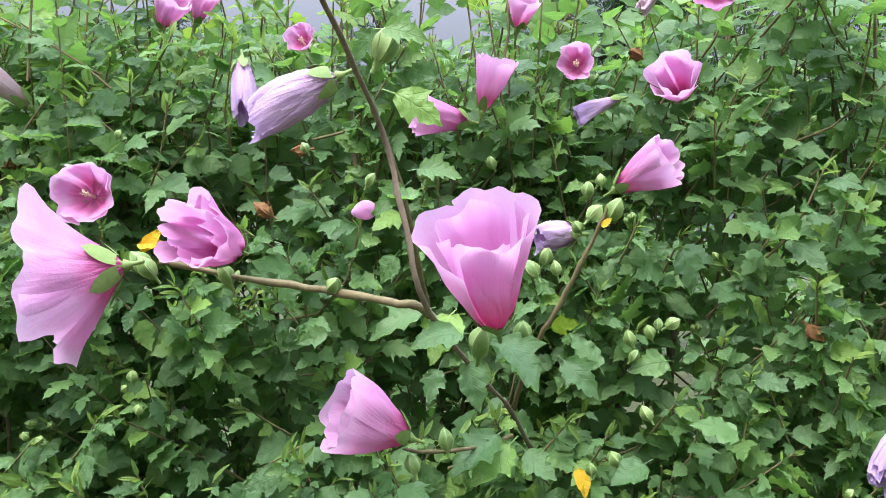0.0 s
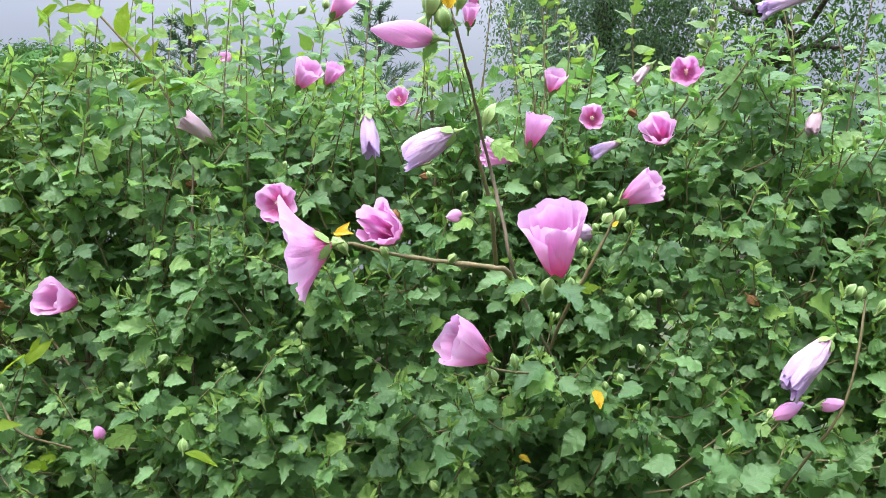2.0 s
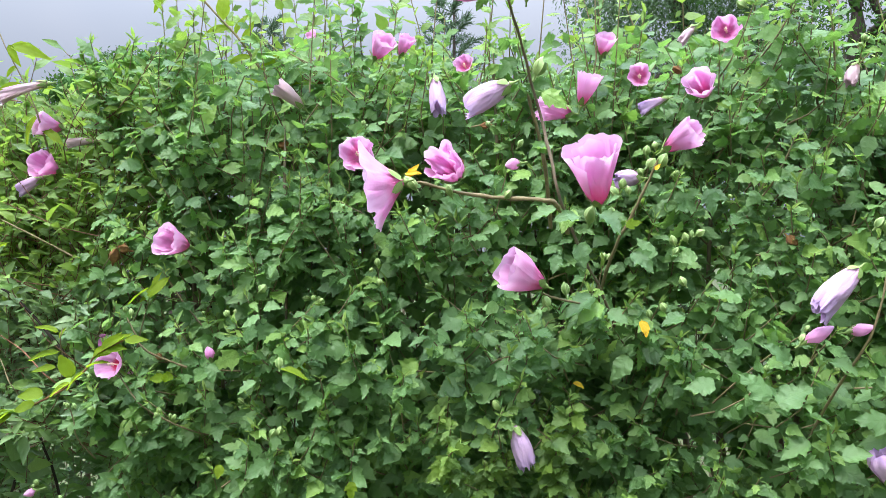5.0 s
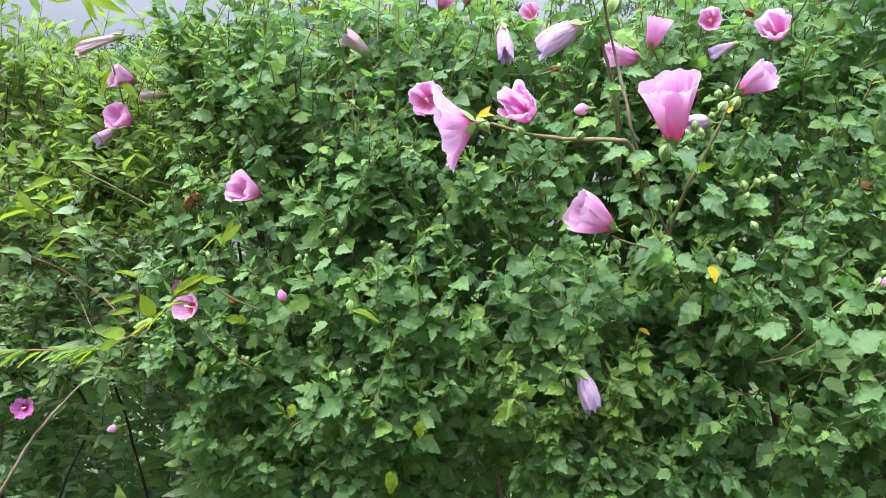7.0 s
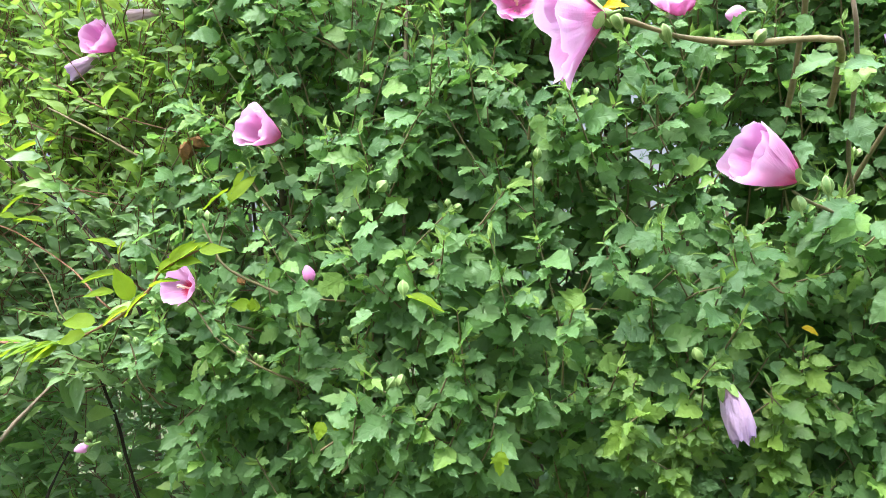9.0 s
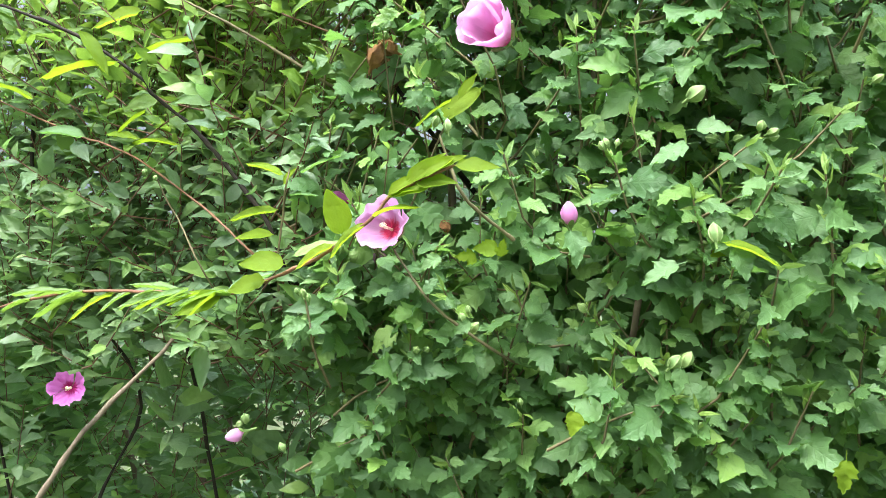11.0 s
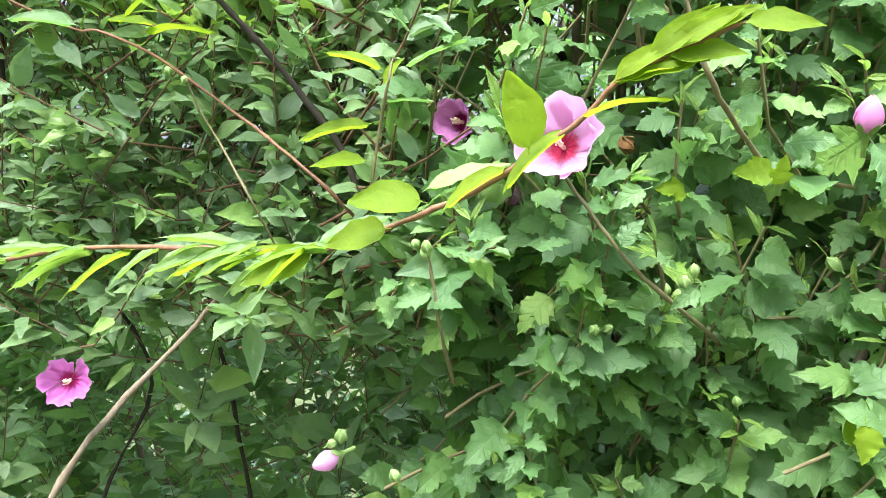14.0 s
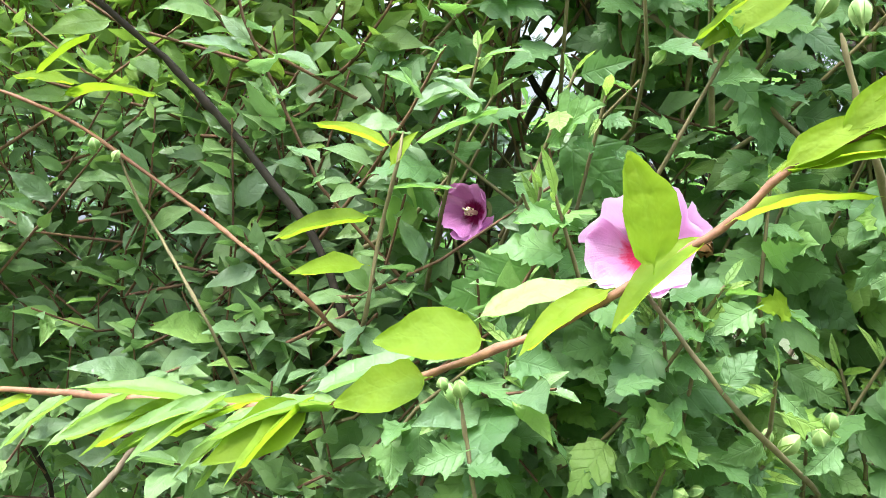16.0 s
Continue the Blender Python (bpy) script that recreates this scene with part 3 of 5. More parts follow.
def calyx_mesh(length, seed, mouth=0.0, power=1.0, stalk=0.014):
    """Cup, five pointed sepals, thin bracts and a short stalk, along +z from the origin."""
    pile = Pile()
    rng = np.random.default_rng(seed)
    cup = [(-0.0045, 0.0026), (-0.0015, 0.0046), (0.0002, 0.0030)] if mouth else [(-0.004, 0.002), (0.0, 0.0042), (0.005, 0.0050), (0.009, 0.0046)]
    cup = [(-stalk, 0.0014), (-stalk * 0.5, 0.0015)] + cup
    tube(pile, [(0, 0, z) for z, _ in cup], [r for _, r in cup], 8)
    for k in range(5):
        s, a = np.meshgrid(np.linspace(0, 1, 5), np.linspace(-1, 1, 3), indexing="ij")
        ang = k * 2 * np.pi / 5 + 0.3 + 0.62 * a * (1 - s) ** 0.7
        r = 0.0050 + 0.0030 * s * (1 + rng.normal(0, 0.4)) + 0.0008 * (1 - np.abs(a))
        z = 0.002 + s * min(0.016, length * 0.3)
        if mouth:
            r = np.maximum(r, 0.0035 + (mouth - 0.0035) * (z / length) ** power * 1.06 + 0.0016)
        surface(pile, np.stack([r * np.cos(ang), r * np.sin(ang), z], -1), np.stack([a, s], -1))
    for k in range(7):
        ang = k * 2 * np.pi / 7 + rng.normal(0, 0.2)
        s, a = np.meshgrid(np.linspace(0, 1, 4), np.linspace(-1, 1, 2), indexing="ij")
        th = ang + 0.12 * a * (1 - s)
        r = 0.0045 + 0.007 * s + rng.normal(0, 0.0006)
        surface(pile, np.stack([r * np.cos(th), r * np.sin(th), -0.001 + 0.010 * s - 0.004 * s**2], -1), np.stack([a, s], -1))
    return pile.mesh("flower")


def pistil_mesh(length):
    pile = Pile()
    tube(pile, [(0, 0, z * length) for z in (0.02, 0.25, 0.5, 0.7, 0.8)], [0.0016, 0.0012, 0.0013, 0.0016, 0.0008], 7)
    rng = np.random.default_rng(3)
    for _ in range(26):
        ang, z = rng.uniform(0, 6.28), length * rng.uniform(0.35, 0.78)
        c = np.array([0.0022 * math.cos(ang), 0.0022 * math.sin(ang), z])
        tube(pile, [c - (0, 0, 0.0008), c - (0, 0, 0.0004), c + (0, 0, 0.0004), c + (0, 0, 0.0008)], [0.0001, 0.0006, 0.0006, 0.0001], 5)
    return pile.mesh("pistil")


WORDS = {"flat": "flat open magenta bloom", "open": "wide open pink bloom with a red throat", "face": "pink bloom open like a saucer", "cup": "pink cup-shaped bloom", "goblet": "large pink goblet-shaped bloom", "limp": "limp lilac bloom with a crumpled rim", "furl": "half-closed ruffled pink bloom",
         "furl2": "pink bloom closing to a cone", "wilt": "wilted rolled lilac bloom", "bud_long": "long pink bud about to open"}


def bloom(shrub, style, base, tip, mouth, seed, petals=None):
    base, tip = Vector(base), Vector(tip)
    if style == "face":  # a saucer is no deeper than it is wide
        base = tip + (base - tip) * min(1.0, 1.15 * mouth / (tip - base).length)
    length = (tip - base).length
    m = axis_frame(base, tip, seed * 1.7)
    if petals is None:
        petals = LILAC if style in ("wilt", "limp") else (PINK if seed % 3 else PINK_DEEP)
    flower = fix(part("flower", calyx_mesh(length, seed, mouth if style in STYLE else 0.0, STYLE[style][0] if style in STYLE else 1.0), SEPAL, shrub, WORDS[style]), m)
    BLOOMS.append((np.array((base + tip) / 2), max(mouth, length * 0.5)))
    if style == "bud_long":
        pile = Pile()
        n = 12
        for k in range(3):
            s, a = np.meshgrid(np.linspace(0, 1, n), np.linspace(-1, 1, 7), indexing="ij")
            prof = np.sin(np.pi * np.clip(s * 0.97 + 0.03, 0, 1)) ** 0.75 * (1 - 0.35 * s)
            ang = k * 2.094 + 1.25 * a + 1.6 * s
            r = mouth * prof * (1 + 0.10 * a) + 0.0012
            surface(pile, np.stack([r * np.cos(ang), r * np.sin(ang), s * length], -1), np.stack([a * 0.5 + 0.5, 0.3 + 0.7 * s], -1))
        fix(part("petal", pile.mesh("petal"), petals, flower, "furled pink petals"), m)
        return flower
    sag = m.to_3x3().inverted() @ Vector((0, 0, -1)) if style in ("limp", "wilt") else (0, 0, 0)
    for k in range(5):
        fix(part("petal", petal_mesh(style, length * 1.06, mouth, k, seed, sag), petals, flower), m)
    if style in ("open", "face", "flat"):
        fix(part("pistil", pistil_mesh(length), CREAM, flower, "cream pollen-covered pistil"), m)
    return flower


def bud_mesh(variant):
    """Plump green bud: ribbed sepals closing to a point, bracts below, a short stalk."""
    pile = Pile()
    rng = np.random.default_rng(60 + variant)
    n = 8
    for k in range(5):
        s, a = np.meshgrid(np.linspace(0, 1, n), np.linspace(-1, 1, 3), indexing="ij")
        prof = np.sin(np.pi * (0.12 + 0.88 * s)) ** 0.7
        ang = k * 2 * np.pi / 5 + 0.63 * a
        r = (0.0056 + 0.0016 * np.abs(a) ** 2) * prof + 0.0002
        surface(pile, np.stack([r * np.cos(ang), r * np.sin(ang), 0.017 * s + 0.001 * (np.abs(a) < 0.5) * s], -1), np.stack([a, s], -1))
    for k in range(7):
        ang = k * 2 * np.pi / 7 + rng.normal(0, 0.15)
        s, a = np.meshgrid(np.linspace(0, 1, 4), np.linspace(-1, 1, 2), indexing="ij")
        th = ang + 0.14 * a * (1 - s)
        r = 0.0036 + 0.0066 * s
        surface(pile, np.stack([r * np.cos(th), r * np.sin(th), -0.001 + 0.013 * s], -1), np.stack([a, s], -1))
    tube(pile, [(0, 0, -0.007), (0, 0, -0.004), (0, 0, -0.001), (0, 0, 0.002)], [0.0012, 0.0013, 0.0018, 0.0040], 6)
    me = pile.mesh("bud")
    return me


BUD_MESHES = []
LEAF_MESHES = {}


def shared_leaf(kind, variant, material):
    key = (kind, variant % len(FINE[kind]), material.name)
    if key not in LEAF_MESHES:
        shapes = FINE[kind]
        v, f, uv = shapes[variant % len(shapes)]
        pile = Pile()
        pile.add(v, f, uv)
        LEAF_MESHES[key] = pile.mesh("leaf")
        LEAF_MESHES[key].materials.append(material)
    return LEAF_MESHES[key]


def frame_matrix(turn, at):
    m = Matrix([list(r) for r in turn]).to_4x4()
    m.translation = Vector(at)
    return m


def leaf_part(shrub, kind, variant, turn, at, material, label=""):
    return fix(part("leaf", shared_leaf(kind, variant, material), None, shrub, label), frame_matrix(turn, at))


def spent_bud(shrub, at, size, rng):
    """A dried brown bloom on its calyx."""
    if len(BROWN_MESHES) < 2:
        for k in range(2):
            me = bud_mesh(7 + k)
            v = np.empty(len(me.vertices) * 3, np.float32)
            me.vertices.foreach_get("co", v)
            v = v.reshape(-1, 3) * (1 + np.random.default_rng(k).normal(0, 0.12, (len(v) // 3, 1)))
            me.vertices.foreach_set("co", v.astype(np.float32).ravel())
            me.materials.append(BROWN)
            BROWN_MESHES.append(me)
    d = Vector((rng.normal(0, 0.6), -0.5, rng.normal(0.2, 0.5)))
    m = axis_frame(Vector(at), Vector(at) + d, rng.uniform(0, 6)) @ Matrix.Diagonal((size, size, size, 1))
    return fix(part("spent_flower", BROWN_MESHES[int(rng.integers(2))], None, shrub, "dried brown spent bloom"), m)


BROWN_MESHES = []


def bud_part(shrub, at, toward, size, rng, label=""):
    if not BUD_MESHES:
        for k in range(3):
            me = bud_mesh(k)
            me.materials.append(BUD_GREEN)
            BUD_MESHES.append(me)
    at = Vector(at)
    m = axis_frame(at, at + Vector(toward), rng.uniform(0, 6)) @ Matrix.Diagonal((size, size, size * rng.uniform(0.85, 1.15), 1))
    return fix(part("bud", BUD_MESHES[rng.integers(3)], None, shrub, label), m)


# ---------------- hedge outline ----------------
def crest(x, y):
    """Height of the leafy top of the hedge."""
    h = np.interp(x, [-2.4, -1.25, -1.0, -0.7, -0.4, -0.15, 0.1, 0.28, 0.37, 0.46, 0.58, 1.6], [1.78, 1.76, 1.71, 1.70, 1.75, 1.71, 1.68, 1.69, 1.74, 1.73, 1.61, 1.60])
    return h + 0.20 * max(0.0, min(y, 1.3) - 0.65) + 0.07 * wander(x, y, 0.3, 5.0)


def face_of(x, z):
    """How far the leafy front of the hedge stands along y."""
    y = np.interp(x, [-2.4, -1.3, -1.0, -0.8, -0.5, -0.2, 0.1, 0.35, 0.6, 1.6], [1.15, 0.98, 0.87, 0.77, 0.71, 0.74, 0.76, 0.73, 0.69, 0.72])
    undercut = np.interp(x, [-0.16, 0.06, 0.40, 0.60], [0.60, 0.12, 0.12, 0.30])
    y += 0.06 * max(0.0, z - 1.4) + undercut * max(0, 1.05 - z)
    if x > 0.2 and z < 1.25:
        y -= 0.05 * min(1.0, (x - 0.2) / 0.2)
    y -= 0.04 * math.exp(-(((z - 1.2) / 0.12) ** 2))
    y -= 0.05 * math.exp(-(((x + 0.10) / 0.12) ** 2) - ((z - 1.02) / 0.13) ** 2)
    return y + 0.055 * wander(x, 0.0, z, 5.0, 3.1) + 0.03 * wander(x, 0, z, 12.0, 1.3)


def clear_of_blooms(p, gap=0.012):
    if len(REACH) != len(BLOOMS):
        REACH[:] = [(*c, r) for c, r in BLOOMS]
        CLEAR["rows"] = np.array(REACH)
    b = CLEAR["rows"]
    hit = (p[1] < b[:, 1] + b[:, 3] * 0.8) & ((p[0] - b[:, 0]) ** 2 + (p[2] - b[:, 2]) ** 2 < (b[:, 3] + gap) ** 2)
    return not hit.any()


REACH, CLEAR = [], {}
TIPS = []  # small pale leaves at the ends of shoots


def leafy_shoot(store, twigs, buds, rng, root, tip, kind, count, size, spread, bud_chance):
    """A twig from root to tip with leaves along it; leaves go to store as (y, kind, variant, turn, at)."""
    root, tip = np.array(root), np.array(tip)
    mid = (root + tip) / 2 + rng.normal(0, 0.012, 3) + (0, 0, -0.10 * np.linalg.norm(tip - root))
    hidden = kind in ("plain", "scrap")
    c = curve_points([root, mid, tip], 7)
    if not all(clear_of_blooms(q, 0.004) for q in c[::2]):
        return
    d = c[::3] if hidden else c[::2]
    tube(twigs, d, np.linspace(0.0017, 0.0009, len(d)) * (1.0 if kind in ("lobed", "plain") else 0.8), 3 if hidden else 4)
    way_ = (tip - mid) / (np.linalg.norm(tip - mid) + 1e-9)
    for k in range(count):
        u = 0.30 + 0.70 * (k + rng.uniform(0, 0.6)) / count
        u = min(u, 1.0)
        i = min(int(u * 6), 5)
        at = c[i] + (c[i + 1] - c[i]) * (u * 6 - i)
        grow = size * min(1.42, rng.lognormal(-0.05, 0.32)) * (1.0 if u < 0.75 else 1.15 - 0.75 * (u - 0.75) * 4 * 0.75)
        roll = k * (2.4 if kind in ("lobed", "plain") else 1.57) + rng.normal(0, 0.5) + (np.pi if kind not in ("lobed", "plain") and k % 2 else 0)
        side = np.array([math.cos(roll), math.sin(roll) * 0.8 - 0.25, 0.0])
        low = min(1.0, max(0.0, (1.85 - at[2]) / 0.4)) if kind in ("lobed", "plain") else 0.0
        if kind == "lobed":
            grow *= 1 + 0.12 * min(1.0, max(0.0, (1.5 - at[2]) / 0.4))
        if kind in ("ovate", "scrap"):
            out_up, facing = -0.05, (-0.72, 0.75)
        else:
            out_up, facing = -0.25 - 0.45 * low, (-0.55 - 0.2 * low, 0.75 - 0.2 * low)
        out = side + way_ * (0.35 + 0.5 * u) + (0, -0.25, rng.normal(out_up, 0.35))
        normal = np.array([rng.normal(0, 0.48), rng.normal(facing[0], 0.36), rng.normal(facing[1], 0.36)]) + spread * out * 0.15
        gap = 0.2 if kind in ("lobed", "plain") else 0.1
        at = at + out / np.linalg.norm(out) * grow * gap
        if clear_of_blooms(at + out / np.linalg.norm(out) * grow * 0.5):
            turn, p = leaf_frame(at, out, normal, grow)
            store.append((p[1], kind, int(rng.integers(10)), turn, p))
    if kind == "lobed":
        for k in range(int(rng.integers(3, 8))):
            out = way_ * 0.8 + rng.normal(0, 0.55, 3) + (0, -0.1, 0.2)
            turn, p = leaf_frame(tip - way_ * 0.004 * k, out, rng.normal(0, 0.5, 3) + (0, -0.5, 0.7), rng.uniform(0.010, 0.025))
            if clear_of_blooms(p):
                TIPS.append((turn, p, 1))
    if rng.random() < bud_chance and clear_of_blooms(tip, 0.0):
        for _ in range(int(rng.integers(1, 4))):
            d = way_ + rng.normal(0, 0.45, 3) + (0, -0.15, 0.2)
            buds.append((tip + d / np.linalg.norm(d) * 0.011, d / np.linalg.norm(d), rng.uniform(0.35, 0.68)))


def grow_stems(shrub, rng, base, x0, x1, count, material, r_base=0.011, top_extra=0.0, wobble=0.02):
    """Upright stems from the ground, each its own part; returns points along them."""
    lines = []
    for k in range(count):
        tx = x0 + (x1 - x0) * (k + rng.uniform(0.2, 0.8)) / count
        ty = face_of(tx, 1.5) + 0.06 + 0.65 * rng.random() ** 1.6
        tz = crest(tx, ty) - rng.uniform(0.05, 0.22) + top_extra
        b = np.array([base[0] + (tx - base[0]) * 0.25 + rng.normal(0, 0.02), base[1] + (ty - base[1]) * 0.3 + rng.normal(0, 0.03), -0.04])
        t = np.array([tx, ty, tz])
        pts = [b, b + (t - b) * (0.25, 0.2, 0.35) + rng.normal(0, wobble, 3), b + (t - b) * (0.5, 0.45, 0.54) + rng.normal(0, wobble, 3), b + (t - b) * (0.7, 0.65, 0.72) + rng.normal(0, wobble, 3), t]
        c = curve_points(pts, 26)
        part_ = stem_mesh("stem", pts[::-1], 0.0022, r_base * rng.uniform(0.75, 1.2), 300 + k, 26)
        fix(part("stem", part_, material, shrub))
        lines.append(c)
    return lines


def nearest_root(lines, tip, rng, drop=(0.05, 0.2)):
    """A point on some stem a little below and behind the shoot's tip."""
    want = tip + (rng.normal(0, 0.03), 0.06, -rng.uniform(*drop))
    allp = np.concatenate(lines)
    return allp[np.argmin(((allp - want) ** 2).sum(1))]


def shoot_root(lines, tip, rng, reach):
    """Where a shoot leaves its twig: below its tip, towards the nearest stem."""
    way_ = nearest_root(lines, tip, rng) - tip
    way_ = way_ / (np.linalg.norm(way_) + 1e-6) * 0.5 + (rng.normal(0, 0.6), 0.3, -0.65)
    return tip + way_ / np.linalg.norm(way_) * reach * rng.uniform(0.7, 1.1)


def scatter_leaves(shrub, store, material, keep, label):
    """The foremost leaves as parts, the rest as one mesh of leaves."""
    store.sort(key=lambda s: s[0])
    near = [s for s in store if -1.25 < s[4][0] < 0.65 and 0.9 < s[4][2] < 1.8][:keep]
    ids = {id(s) for s in near}
    for _, kind, variant, turn, at in near:
        leaf_part(shrub, kind, variant, turn, at, material(at) if callable(material) else material)
    if callable(material):
        split = {}
        for s in store:
            if id(s) not in ids:
                seen = -1.4 < s[4][0] < 0.7 and 0.88 < s[4][2] < 2.0
                deep = s[0] - face_of(s[4][0], s[4][2])
                kind = s[1] if seen and deep < 0.15 else {"lobed": "plain", "ovate": "scrap"}.get(s[1], s[1])
                put_leaf(split.setdefault(material(s[4]), Pile()), kind, s[2], s[3], s[4], seen and deep < 0.035)
        for mat, pile in split.items():
            fix(part("leaves", pile.mesh("leaves"), mat, shrub, label))["kind"] = "stuff"
        return None
    pile = Pile()
    for s in store:
        if id(s) not in ids:
            put_leaf(pile, s[1], s[2], s[3], s[4])
    ob = fix(part("leaves", pile.mesh("leaves"), material, shrub, label))
    ob["kind"] = "stuff"
    return ob


HEDGE_LABEL = "tall leafy hibiscus shrub in bloom, lobed green leaves"


def on_side_shoot(p):
    """The tuft of new growth low on the front of the hedge."""
    return ((p[0] + 0.08) / 0.13) ** 2 + ((p[2] - 1.06) / 0.13) ** 2 < 1 and p[1] < face_of(p[0], p[2]) + 0.012


def foliage(shrub, base, x0, x1, seed, shoots, inner, z_low=0.25):
    rng = np.random.default_rng(seed)
    lines = grow_stems(shrub, rng, base, x0, x1, 13, BARK)
    store, twigs, buds = [], Pile(), []
    for k in range(shoots):  # leafy face
        x = rng.uniform(x0, x1)
        z = rng.uniform(0.88, crest(x, 0.7)) if k % 8 else rng.uniform(z_low, 0.9)
        y = face_of(x, z) + abs(rng.normal(0, 0.16)) + 0.01
        tip = np.array([x, y, z])
        leafy_shoot(store, twigs, buds, rng, shoot_root(lines, tip, rng, 0.17), tip, "lobed", int(rng.integers(9, 15)), 0.0285, 0.6, 0.45)
    for k in range(inner):  # depth of the hedge, its back and its top
        x = rng.uniform(x0, x1)
        y = rng.uniform(0.85, 1.40)
        z = rng.uniform(0.35, crest(x, y)) if k % 2 else crest(x, y) - rng.uniform(0, 0.10)
        tip = np.array([x, y, z])
        leafy_shoot(store, twigs, buds, rng, shoot_root(lines, tip, rng, 0.3), tip, "plain", int(rng.integers(8, 13)), 0.042, 0.6, 0.25 if k % 2 == 0 else 0.0)
    for k in range(7):  # slender upright stems standing clear of the face
        x = rng.uniform(x0, x1)
        y, z = face_of(x, 1.5), rng.uniform(1.25, 1.40)
        leafy_shoot(store, twigs, buds, rng, (x + rng.normal(0, 0.05), y + 0.16, z), (x + rng.normal(0, 0.05), y + rng.uniform(0, 0.08), crest(x, y) + rng.uniform(-0.05, 0.14)), "lobed", 22, 0.026, 0.5, 1.0)
    for k in range(15):  # upright flowering shoots above the top
        x, y = rng.uniform(x0, x1), rng.uniform(0.75, 1.2)
        z = crest(x, y)
        leafy_shoot(store, twigs, buds, rng, (x, y, z - 0.12), (x + rng.normal(0, 0.03), y + rng.normal(0, 0.02), z + rng.uniform(0.03, 0.20)), "lobed", 17, 0.026, 0.5, 0.9)
    for k in range(60):  # pale sprigs of narrow new leaves
        x, z = (rng.normal(-0.08, 0.09), rng.normal(1.05, 0.12)) if k % 3 else (rng.uniform(-0.75, 0.6), rng.uniform(0.95, 1.6))
        if x0 < x < x1:
            tip = np.array([x, face_of(x, z) - rng.uniform(0.0, 0.03), z])
            leafy_shoot(store, twigs, buds, rng, tip + (rng.normal(0, 0.03), 0.08, -0.07), tip, "lobed", 14, 0.021, 0.5, 0.8)
    scatter_leaves(shrub, store, lambda p: LEAF_FRESH if p[2] + 0.16 * wander(p[0], p[1], p[2], 4.0) > 1.77 + 0.06 * p[0] or on_side_shoot(p) else LEAF, 300, "dense lobed green leaves")
    pile = Pile()
    for turn, p, k in TIPS:
        put_leaf(pile, "scrap", k, turn, p)
    TIPS.clear()
    fix(part("tip_foliage", pile.mesh("tip_foliage"), LEAF_TIP, shrub, "small pale green leaves at the shoot tips"))["kind"] = "stuff"
    ob = fix(part("twig_mass", twigs.mesh("twig_mass"), TWIG, shrub, "thin green-brown twigs"))
    ob["kind"] = "stuff"
    for at, d, size in buds[:110]:
        bud_part(shrub, at, d, size, rng)


build_ground()
# ---------------- the hedge ----------------
SHRUBS = [  # foot, stretch along x, seed
    ((-0.62, 1.12, 0.0), -0.76, -0.36, 11),
    ((-0.12, 1.10, 0.0), -0.40, 0.14, 12),
    ((0.38, 1.12, 0.0), 0.10, 0.64, 13),
    ((0.92, 1.10, 0.0), 0.58, 1.22, 14),
]
hedge = [base_empty("hibiscus_shrub", f, HEDGE_LABEL, "shrub", "hedge of hibiscus shrubs") for f, a, b, s in SHRUBS]


def shrub_at(x):
    return hedge[0] if x < -0.38 else hedge[1] if x < 0.12 else hedge[2] if x < 0.61 else hedge[3]


